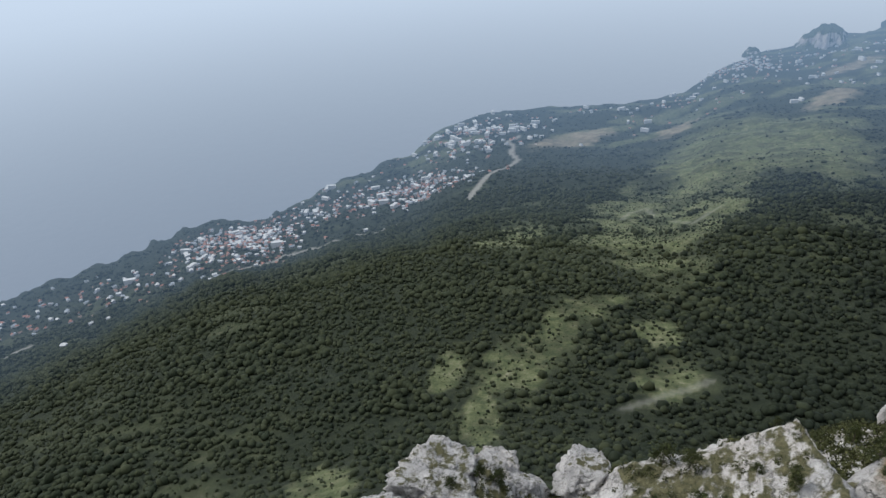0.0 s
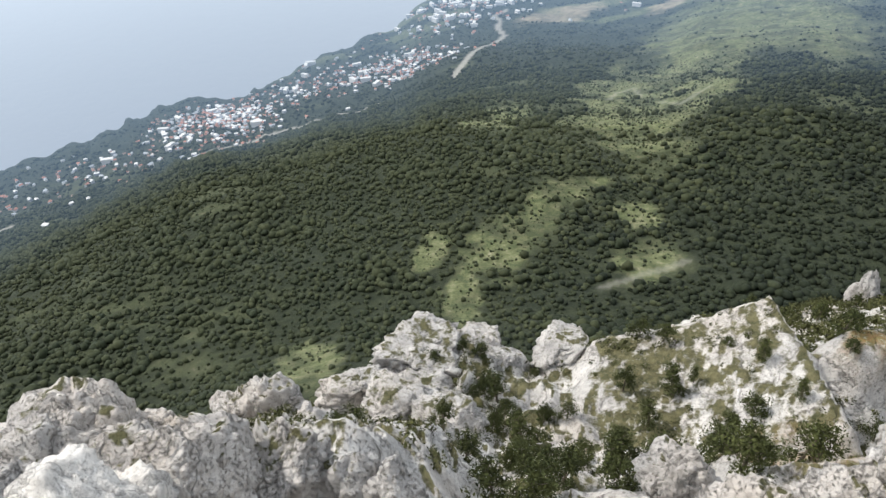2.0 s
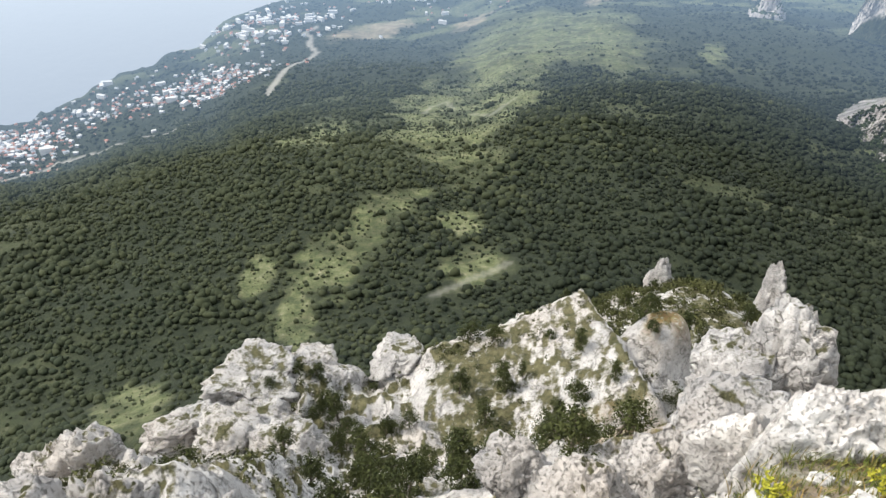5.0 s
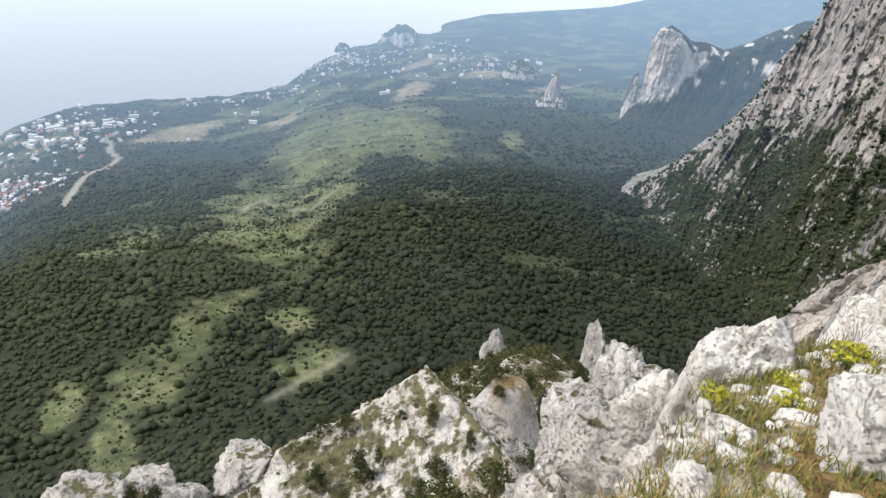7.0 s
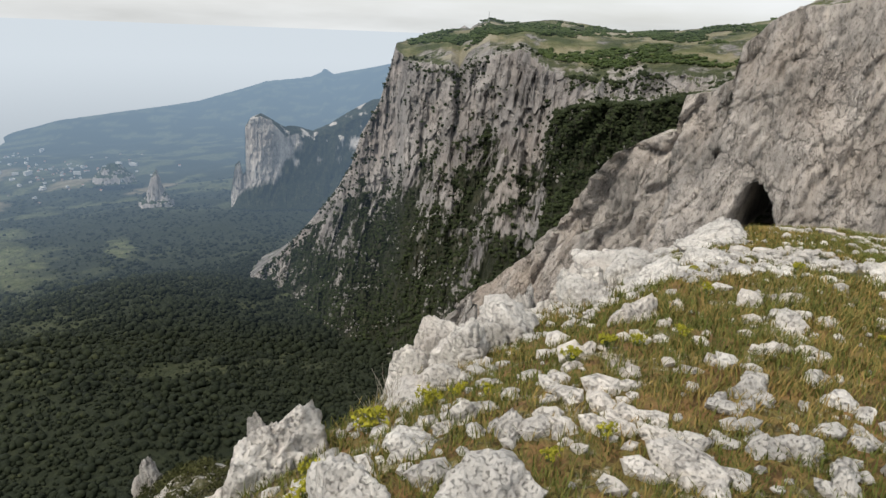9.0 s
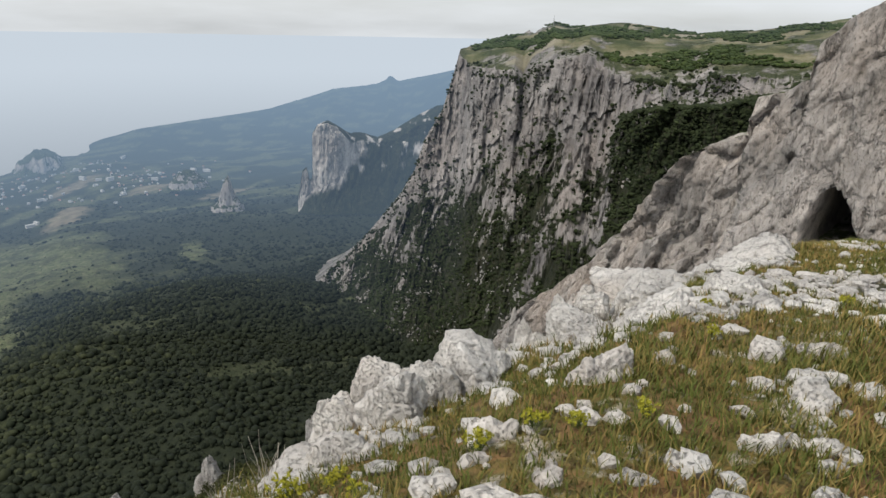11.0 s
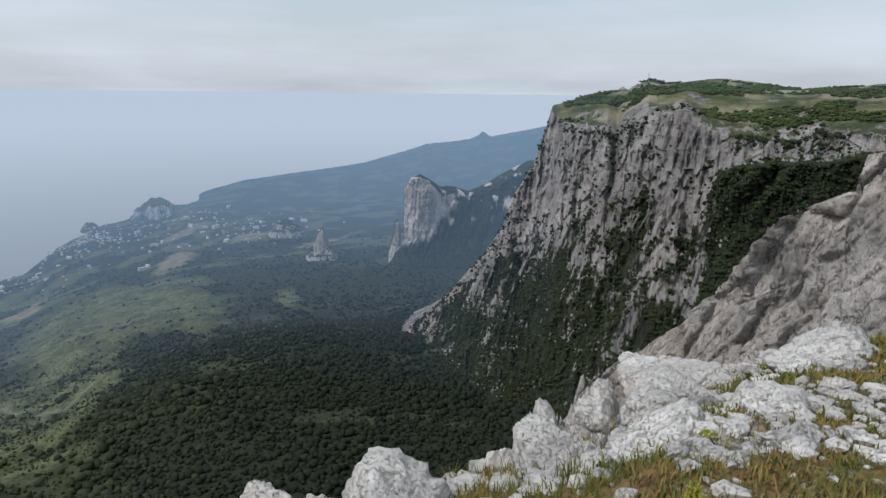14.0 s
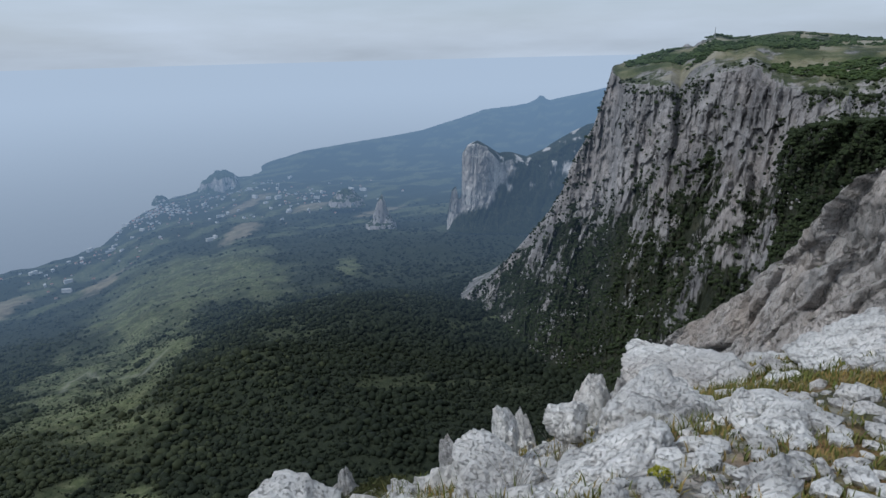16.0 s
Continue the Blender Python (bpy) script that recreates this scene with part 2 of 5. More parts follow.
def land(name, glow=None):
    """Valley floor: woodland litter, meadow and dry field by cover."""
    m, n, l, b = material(name, 0.95)
    g = n.new("ShaderNodeNewGeometry")
    where = g.outputs["Position"]
    wood = ramp(n, l, noise_of(n, l, where, 0.11, 8, 0.75), ((0.30, (0.010, 0.015, 0.008)), (0.5, (0.020, 0.026, 0.013)), (0.72, (0.040, 0.046, 0.022))))
    mead = ramp(n, l, noise_of(n, l, where, 0.09, 8, 0.8), ((0.34, (0.04, 0.055, 0.022)), (0.48, (0.095, 0.11, 0.048)), (0.60, (0.165, 0.165, 0.088)), (0.70, (0.30, 0.285, 0.20))))
    dry = ramp(n, l, noise_of(n, l, where, 0.05, 6, 0.7), ((0.3, (0.19, 0.155, 0.10)), (0.7, (0.33, 0.28, 0.20))))
    pale = ramp(n, l, noise_of(n, l, where, 0.2, 6, 0.7), ((0.3, (0.30, 0.28, 0.24)), (0.7, (0.5, 0.47, 0.42))))
    c = wood
    for key, tone in (("meadow", mead), ("dry", dry), ("pale", pale)):
        a = n.new("ShaderNodeAttribute")
        a.attribute_name = key
        c = blend(n, l, a.outputs["Fac"], c, tone)
    l.new(c, b.inputs["Base Color"])
    bump(n, l, b, noise_of(n, l, where, 0.2, 6, 0.75), 0.8, 3.0)
    if glow:
        haze_glow(m, n, l, b, *glow)
    return m


# painted haze for far rock, land, woods and houses: start, reach, greatest share
HAZE = (1000, 4600, 0.80)
rock_near = limestone("limestone_near", 0.28, (0.76, 0.725, 0.675), (0.40, 0.38, 0.355), (0.60, 0.525, 0.46), depth=0.035, crack=0.55, pits=0.2, rift_dark=0.45, speckle=0.6)
rock_crag = limestone("limestone_crag", 1.6, (0.64, 0.61, 0.57), (0.32, 0.305, 0.29), (0.46, 0.40, 0.34), ((0.05, 0.052, 0.022), (0.15, 0.135, 0.07), 0.84), depth=0.2, pits=0.5,
                      soil=((0.30, (0.12, 0.078, 0.034)), (0.44, (0.27, 0.155, 0.065)), (0.55, (0.17, 0.145, 0.045)), (0.62, (0.50, 0.44, 0.36))))
rock_cliff = limestone("limestone_cliff", 3.4, (0.58, 0.53, 0.485), (0.24, 0.225, 0.21), (0.48, 0.40, 0.335), ((0.05, 0.07, 0.025), (0.13, 0.14, 0.05), 0.9), depth=0.6, strata=(1, 1, 0.6), pits=0.6, rift_dark=0.4)
rock_massif = limestone("limestone_massif", 22.0, (0.37, 0.347, 0.33), (0.11, 0.105, 0.105), (0.34, 0.295, 0.265), ((0.03, 0.04, 0.018), (0.08, 0.09, 0.04), 0.84), depth=3.0, strata=(1, 1, 0.35), glow=HAZE, soil_scale=0.06,
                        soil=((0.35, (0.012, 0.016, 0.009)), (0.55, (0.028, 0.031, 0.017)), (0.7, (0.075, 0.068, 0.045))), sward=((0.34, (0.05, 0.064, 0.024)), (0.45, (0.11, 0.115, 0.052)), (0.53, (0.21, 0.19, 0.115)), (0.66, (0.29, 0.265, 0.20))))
rock_far = limestone("limestone_far", 30.0, (0.50, 0.46, 0.43), (0.20, 0.19, 0.185), (0.40, 0.34, 0.30), ((0.022, 0.034, 0.015), (0.06, 0.075, 0.033), 0.46), depth=4.0, strata=(1, 1, 0.35), glow=HAZE)
rock_wooded = limestone("limestone_wooded", 30.0, (0.34, 0.315, 0.30), (0.15, 0.145, 0.14), (0.28, 0.24, 0.21), ((0.016, 0.026, 0.012), (0.05, 0.06, 0.026), 0.34), depth=4.0, strata=(1, 1, 0.35), glow=HAZE)
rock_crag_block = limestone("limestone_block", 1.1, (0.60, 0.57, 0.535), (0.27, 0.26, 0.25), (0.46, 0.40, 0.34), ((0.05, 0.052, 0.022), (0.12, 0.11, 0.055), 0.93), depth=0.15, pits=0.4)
rock_tower = limestone("limestone_tower", 26.0, (0.62, 0.58, 0.54), (0.22, 0.21, 0.2), (0.50, 0.43, 0.38), depth=3.0, strata=(1, 1, 0.5), glow=HAZE, soil_scale=0.05, rift_dark=0.2, soil=((0.35, (0.010, 0.016, 0.008)), (0.55, (0.024, 0.030, 0.014)), (0.7, (0.06, 0.06, 0.035))))
land_near = land("valley_land", HAZE)
land_far = land("coast_land", HAZE)
wood_far = leafy("wood_canopy", (0.018, 0.025, 0.013), (0.043, 0.049, 0.023), 0.009, glow=HAZE)
# darker copy of the wood canopy, cloud shade painted into the leaf colour
wood_shaded = leafy("shaded_canopy", (0.0075, 0.0115, 0.007), (0.022, 0.028, 0.014), 0.009, glow=HAZE)
shrub_green = leafy("shrub_leaves", (0.022, 0.028, 0.010), (0.085, 0.085, 0.030), 0.05)

# ---- the lie of the land ----
SEA = -850.0
COAST_H = [75, 56, 44, 36, 29, 22.5, 16, 9.5, 7.4, 2.9, -3.8, -8.4, -13.2, -14.8, -18.7, -21.4, -25, -28.8, -35, -40, -44.4, -49, -60]
COAST_R = [2000, 2040, 2073, 2120, 2261, 2190, 2455, 2696, 2964, 3240, 3287, 3290, 3513, 3866, 4542, 4820, 5500, 6150, 6900, 7800, 8900, 10000, 11000]
RIDGE_H = [-20, -23.2, -25, -29.3, -33, -37, -39.2, -42.9, -44.4, -48, -48.7, -49.1, -49.7, -52, -54.3, -70]
RIDGE_E = [-10.4, -9.3, -8.9, -7.55, -7.1, -6.6, -6.25, -5.15, -4.6, -4.2, -3.95, -3.5, -4.0, -3.55, -3.0, -3.0]


def inward(far):
    """Distance drawn for a true distance: beyond 1.5 km the land is drawn in, so that the whole coast lies inside 5 km."""
    far = np.asarray(far, float)
    return np.where(far < 1500, far, 1500 + 3320 * (1 - np.exp(-(far.clip(1500) - 1500) / 3320)))


def coast_of(h):
    return np.interp(-h, [-q for q in COAST_H], COAST_R) + 35 * fbm(h * 0.9, 0 * h, octaves=4, seed=3) * 1.6


def valley(h, far):
    """True height of the land outside the near crags."""
    h, far = np.broadcast_arrays(np.asarray(h, float), np.asarray(far, float))
    x, y = bearing(h, far)
    rc = coast_of(h)
    near = np.interp(far, [0, 60, 100, 150, 250, 400, 550], [-62, -70, -106, -166, -272, -352, -392])
    u = (far - 550) / (np.minimum(rc, 5200) - 550)
    z = np.where(far < 550, near, -392 - 458 * np.interp(u, [0, 0.127, 0.255, 0.527, 0.75, 0.93, 1.0, 1.05, 2], [0, 0.17, 0.335, 0.65, 0.83, 0.955, 1.0, 1.03, 1.3]))
    inland = smooth(1.0, 0.85, (far - 550) / (rc - 550))
    z = np.maximum(z, SEA - 12 + 40 * inland)
    for bh, br, height, wide in ((-37.5, 142, 56, 34), (-1.5, 690, 26, 85), (8, 640, -14, 90), (16, 900, 34, 190), (28, 1150, 45, 200), (-12, 640, -16, 90), (-33, 1050, 25, 220), (-22, 820, 18, 160), (5, 1500, 22, 250), (-9, 1250, 14, 160)):
        bx, by = bearing(bh, br)
        z = z + height * np.exp(-((x - bx) ** 2 + (y - by) ** 2) / (2 * wide**2))
    rough = fbm(x / 330, y / 330, octaves=5, seed=11) * 26 + ridged(x / 150, y / 150, octaves=4, seed=15) * 5
    z = z + rough * smooth(180, 500, far) * inland
    # the far range along the coast
    crest = np.interp(-h, [-q for q in RIDGE_H], RIDGE_E)
    at = np.interp(-h, [20, 28.8, 35, 40, 44.4, 49, 54], [5000, 5900, 6600, 7500, 8500, 9500, 9500])
    top = np.maximum(at * np.tan(np.radians(crest)) + 850, 0) * smooth(-19, -22, h)
    z = np.maximum(z, SEA - 14 + (14 * smooth(-19, -22, h) + top * (1 + 0.10 * fbm(x / 900, y / 900, octaves=5, seed=21))) * np.exp(-(((far - at) / np.where(far < at, 0.26 * at, 0.045 * at)) ** 2)))
    # the cliff-top plateau behind the lookout
    back = smooth(104, 125, np.abs(h))
    return z * (1 - back) + (-4 + 0.01 * far) * back


RIM_X = [-60, -20, -6, -2, 0, 1.5, 3, 6, 9, 14, 25, 32, 60]
RIM_Y = [-8, -4, 0.2, 1.4, 1.6, 1.8, 2.7, 3.3, 2.8, 3.0, 3.0, 2.0, 0]
DROP_X = [-60, -30, -16, -13, -11, -8.5, 0, 15, 25, 33, 45]
DROP_Y = [10, 12, 16, 23, 31, 47, 48, 48, 45, 36, 20]


def plateau(x, y):
    xp = np.maximum(x, 0)
    return -1.72 - 0.062 * xp - 0.0042 * xp**2 + 0.02 * np.minimum(x, 0) - 0.10 * np.maximum(y, 0) - 0.42 * np.maximum(y - 1.3, 0) + 0.16 * fbm(x / 3.1, y / 3.1, octaves=4, seed=41)


def crag(x, y):
    """The cliff top and the broken ground below its rim; returns height and how far past the rim a place lies."""
    x, y = np.broadcast_arrays(np.asarray(x, float), np.asarray(y, float))
    far = np.hypot(x, y)
    h = np.degrees(np.arctan2(-x, y))
    rim = np.interp(x, RIM_X, RIM_Y) + 0.9 * fbm(x / 2.6, 0 * x, octaves=4, seed=44) * smooth(1.5, 4, np.abs(x))
    past = np.maximum(y - rim, x - 32)
    top = plateau(x, np.minimum(y, rim))
    d = np.maximum(past, 0)
    stepped = np.interp(d, [0, 1, 3, 6, 10, 15, 24, 32, 40, 46, 90], [0, -3.2, -6.8, -9.4, -12.8, -16.5, -26, -36.5, -43, -46, -62])
    bowl = np.interp(d, [0, 1, 3, 8, 14, 20, 26, 32, 40, 46, 90], [0, -4, -9.5, -15.5, -21, -26.5, -32, -38, -43, -46, -62])
    side = smooth(-5, -0.5, x)
    gully = stepped * (1 - side) + bowl * side
    sheer = np.interp(d, [0, 2, 6, 40, 110, 160], [0, -6, -22, -40, -88, -140])
    w = smooth(27, 40, x)
    z = top + gully * (1 - w) + sheer * w
    for bx, by, height, wide in ((-8, 47, 3.2, 4.0), (-3.5, 46, 1.5, 3.0), (22, 44, 4.5, 8), (12, 46, 1.5, 5), (27, 40, 2.5, 4.5), (17, 20, 4.0, 5.0), (-13.5, 13.5, 1.8, 4.0), (-12.5, 24, 2.2, 2.6), (3, 30, -2.5, 9), (21, 31, -2.0, 6)):
        z = z + height * np.exp(-((x - bx) ** 2 + (y - by) ** 2) / (2 * wide**2)) * smooth(0, 4, d)
    edge = np.interp(x, DROP_X, DROP_Y) + 2.4 * fbm(x / 7, y / 7, octaves=4, seed=48)
    z = z - 1.7 * np.maximum(y - edge, 0) * (1 - w)
    rock = 2.0 * (ridged(x / 9, y / 9, z / 16, 6, 51) - 0.35) + (1.1 + 0.7 * smooth(12, 28, past)) * (ridged(x / 2.6, y / 2.6, z / 4, 5, 57) - 0.35)
    z = z + rock * (0.15 * smooth(-0.6, 0.6, past) + 0.85 * smooth(2, 14, past)) * (0.85 + 0.5 * w)
    # the pale bedded slab that climbs from the gully floor to the shelf
    on_slab = smooth(5.5, 8.5, x) * smooth(25, 22.5, x) * smooth(30, 34, y + 0.15 * (x - 14)) * smooth(50, 47, y)
    bed = (y - 0.38 * x + 1.1 * fbm(x / 4, y / 4, octaves=3, seed=63)) / 1.25
    plane = np.interp(x, [5, 7, 9, 13, 19, 23.5, 26], [-45.6, -45, -44.2, -43.4, -40.8, -38.4, -37.6]) + 0.09 * (47 - y) + 0.34 * (bed - np.floor(bed)) ** 2 + 0.35 * fbm(x / 2.2, y / 2.2, octaves=4, seed=64)
    z = z * (1 - on_slab) + plane * on_slab
    shelf = np.exp(-((np.hypot(x - 27.5, (y - 40.5) * 1.4) / 3.6) ** 4))
    z = z * (1 - shelf) - 37.3 * shelf
    z = np.where(past > 0, np.maximum(z, valley(h, far) + 3 * fbm(x / 12, y / 12, octaves=5, seed=61)), z)
    k = smooth(128, 158, far)
    return z * (1 - k) + valley(h, far) * k, past


def patch(x, y, px, py, along, across, turn, seed=0):
    """Cover of a field with a ragged edge: centre, half lengths and bearing of its long side."""
    c, q = math.cos(radians(turn)), math.sin(radians(turn))
    a, b = ((x - px) * c + (y - py) * q) / along, ((y - py) * c - (x - px) * q) / across
    d = np.sqrt(a * a + b * b)
    out, near = np.zeros(np.shape(d)), d < 1.6
    xs, ys = x[near] / (across * 0.9), y[near] / (across * 0.9)
    out[near] = smooth(1.25, 0.65, d[near] + 0.75 * fbm(xs, ys, octaves=5, seed=seed + 31, gain=0.65))
    return out


MEADOWS = ((8, 550, 105, 36, 62), (-40, 426, 60, 18, 94), (-75, 514, 42, 18, 86), (123, 497, 50, 26, 60), (134, 602, 38, 24, 79), (169, 787, 48, 36, 7), (207, 1002, 215, 105, 76), (400, 1430, 420, 125, 72),
           (-133, 314, 60, 22, 115), (670, 1830, 470, 250, 74), (215, 1101, 340, 85, 83), (953, 1496, 130, 34, 57), (888, 763, 100, 24, 162), (886, 708, 130, 22, 21), (60, 640, 60, 26, 40),
           (700, 1180, 90, 26, 45), (780, 1700, 120, 40, 60), (-35, 900, 58, 36, 118), (-2, 1043, 105, 46, 89))
DRY = ((181, 2406, 230, 85, 56), (1650, 2850, 180, 70, 30), (1100, 2500, 220, 60, 50), (560, 2450, 160, 50, 60), (1800, 2500, 200, 60, 30), (1500, 3300, 260, 60, 40))
STRIPS = ((370, 2620), (590, 2790), (810, 3030), (1050, 3230), (420, 2380), (1070, 2800), (1540, 3150), (2050, 3550), (220, 2550), (2120, 3030), (1620, 3650), (2830, 3500), (700, 2500), (1300, 2950), (2500, 3900), (1900, 4300))


def cover(h, far):
    x, y = bearing(h, far)
    mead, dry = 0.0 * far, 0.0 * far
    for k, p in enumerate(MEADOWS):
        mead = np.maximum(mead, patch(x, y, *p, k))
    mead = mead * (0.42 + 0.58 * smooth(-0.25, 0.25, fbm(x / 38, y / 38, octaves=5, seed=77, gain=0.65)))
    glade = smooth(0.16, 0.42, fbm(x / 120, y / 70, octaves=5, seed=85, gain=0.62)) * smooth(260, 420, far) * smooth(2100, 1500, far)
    mead = np.maximum(mead, 0.26 * glade)
    for k, (px, py) in enumerate(STRIPS):
        mead = np.maximum(mead, 0.7 * patch(x, y, px, py, 150, 45, 35 + 9 * (k % 4), 40 + k))
    far_fields = smooth(2100, 2500, far) * smooth(0.12, 0.3, fbm(x / 210, y / 120, octaves=5, seed=83, gain=0.6))
    mead = np.maximum(mead, 0.65 * far_fields)
    for k, p in enumerate(DRY):
        dry = np.maximum(dry, 0.85 * patch(x, y, *p, 60 + k) * (0.55 + 0.45 * smooth(-0.2, 0.3, fbm(x / 30, y / 30, octaves=5, seed=79, gain=0.65))))
    return mead, dry


def road(h, far, points, wide):
    """1 on a road through points of heading and distance."""
    x, y = bearing(h, far)
    best = np.full(np.shape(x), 1e9)
    pts = [bearing(*p) for p in points]
    for (ax, ay), (bx, by) in zip(pts, pts[1:]):
        t = (((x - ax) * (bx - ax) + (y - ay) * (by - ay)) / ((bx - ax) ** 2 + (by - ay) ** 2)).clip(0, 1)
        best = np.minimum(best, np.hypot(x - ax - t * (bx - ax), y - ay - t * (by - ay)))
    return smooth(wide, wide * 0.6, best)


def sheet(h, far, z):
    """Plan polar points and true heights to drawn places."""
    k = inward(far) / far
    x, y = bearing(h, far)
    return np.stack([x * k, y * k, z * k], -1)


H_FINE = np.concatenate([np.arange(-180, -96, 4), np.arange(-96, 62, 0.27), np.arange(62, 180, 4)])
R_GROUND = np.concatenate([np.geomspace(160, 700, 110), np.geomspace(710, 2000, 120)])
R_FAR = np.concatenate([np.geomspace(2000, 5200, 120), np.geomspace(5300, 14000, 50)])
TRACKS = (((4.7, 1467), (2.6, 1740), (0.3, 2050), (0.9, 2190), (0.6, 2300), (1.2, 2440), (0.1, 2580)), ((52, 1390), (48, 1409), (43.4, 1440)), ((32, 1500), (26.5, 1520), (21.3, 1560), (15, 1520), (10.8, 1480)))
PATHS = (((-17.7, 520), (-14, 486), (-9.8, 452)), ((-8.9, 1155), (-9.6, 1240), (-10.9, 1290), (-11.6, 1200)), ((-13, 1150), (-14.8, 1106), (-17, 1180)))
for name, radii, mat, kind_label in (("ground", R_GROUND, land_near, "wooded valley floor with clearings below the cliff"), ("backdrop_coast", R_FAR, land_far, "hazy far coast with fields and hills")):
    hh, rr = np.meshgrid(H_FINE, radii, indexing="xy")
    zz = valley(hh, rr)
    mead, dry = cover(hh, rr)
    pale = 0 * rr
    for points in TRACKS:
        pale = np.maximum(pale, 0.55 * road(hh, rr, points, 11))
    for points in PATHS:
        pale = np.maximum(pale, 0.22 * road(hh, rr, points, 5))
    me = mesh_from(name, sheet(hh, rr, zz).reshape(-1, 3), grid_faces(*rr.shape, loop=True)[:, ::-1], mat, True, meadow=mead, dry=dry, pale=pale)
    tagged(part(name, me, None), kind_label, "ground", kind="structure")

# the sea, drawn in like the coast, its haze painted in as a glow
m, n, l, b = material("sea_water", 0.28)
g = n.new("ShaderNodeNewGeometry")
b.inputs["Base Color"].default_value = (0.13, 0.16, 0.20, 1)
b.inputs["Specular IOR Level"].default_value = 0.5
bump(n, l, b, noise_of(n, l, g.outputs["Position"], 0.02, 6, 0.6), 0.25, 4.0)
haze_glow(m, n, l, b, 1300, 4790, 0.96, (0.25, 0.30, 0.36), (0.57, 0.645, 0.725))
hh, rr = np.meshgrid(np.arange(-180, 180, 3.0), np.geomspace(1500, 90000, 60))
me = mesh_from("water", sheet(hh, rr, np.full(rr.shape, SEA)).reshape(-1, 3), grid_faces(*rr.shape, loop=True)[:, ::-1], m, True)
tagged(part("water", me, None), "calm grey-blue sea with haze painted in as a glow", "sea", kind="structure")


# ---- cliffs ----
def loft(line, profile, cols, rows, seed, flute, rugged, mask):
    """A cliff swept along a plan line. line: rows of x, y, rim height, base height, foot height, talus width share; profile: offset out from the rim and
    height share, where 0..1 runs base to rim, below 0 base to foot, over 1 metres behind the rim."""
    line = np.array(line, float)
    s = np.r_[0, np.cumsum(np.hypot(*np.diff(line[:, :2], axis=0).T))]
    ss = np.linspace(0, s[-1], cols)
    data = np.stack([np.interp(ss, s, c) for c in line.T], 1)
    for _ in range(int(cols * 0.012) + 1):
        data[1:-1, :2] = (data[:-2, :2] + 2 * data[1:-1, :2] + data[2:, :2]) / 4
    tang = np.gradient(data[:, :2], axis=0)
    tang /= np.linalg.norm(tang, axis=1, keepdims=True)
    out = np.stack([-tang[:, 1], tang[:, 0]], 1)
    prof = np.array(profile, float)
    p = np.linspace(0, 1, rows)
    q = np.linspace(0, 1, len(prof))
    off, share = np.interp(p, q, prof[:, 0]), np.interp(p, q, prof[:, 1])
    off, share = off[:, None], share[:, None]
    rim, base, foot = data[:, 2][None], data[:, 3][None], data[:, 4][None]
    base = base + 1.25 * flute * fbm(ss / (flute * 1.6), 0 * ss, octaves=5, seed=seed + 21)[None]
    rim = rim + 0.22 * flute * fbm(ss / (flute * 1.3), 0 * ss, octaves=4, seed=seed + 22)[None]
    off = np.where(off > 0, off * data[:, 5][None], off)
    z = np.where(share <= 0, base + share * (base - foot), base + np.minimum(share, 1) * (rim - base)) + np.maximum(share - 1, 0)
    face = smooth(-0.15, 0.1, share) * smooth(1.6, 0.97, share)
    S = ss[None] + 0 * off
    column = ridged(S / flute, z / (flute * 7), 0, 6, seed) * 1.35 + 0.8 * ridged(S / (flute * 0.3), z / (flute * 2.0), 0, 5, seed + 7)
    block = 0.8 * fbm(S / (flute * 1.2), z / (flute * 2.0), 0, 7, seed + 3, 0.56) + 0.9 * fbm(S / (flute * 5.5), z / (flute * 9), 0, 3, seed + 4)
    push = face * rugged * (column - 0.75 + 1.3 * block) + (1 - face) * rugged * 0.5 * fbm(S / (flute * 1.5), off / (flute * 1.5), 0, 6, seed + 5)
    push = push + mask(S, z)
    o = off + push * smooth(-0.02, 0.15, np.abs(share + 1))
    mean = out.mean(0) / np.linalg.norm(out.mean(0))
    far_back = smooth(20, 160, -off)
    x = data[:, 0][None] + (out[:, 0][None] * (1 - far_back) + mean[0] * far_back) * o
    y = data[:, 1][None] + (out[:, 1][None] * (1 - far_back) + mean[1] * far_back) * o
    rise = (1 - face) * (share < 0.5) * rugged * 1.4 * (ridged(S / (flute * 1.3), share * 1.3, 0, 6, seed + 11) - 0.4) + (1 - face) * rugged * 0.5 * (ridged(x / (flute * 1.1), y / (flute * 1.1), 0, 5, seed + 9) - 0.35) * (share > -0.97)
    z = z + rise
    v = np.stack([x, y, z], -1)
    return v, face, share + 0 * face


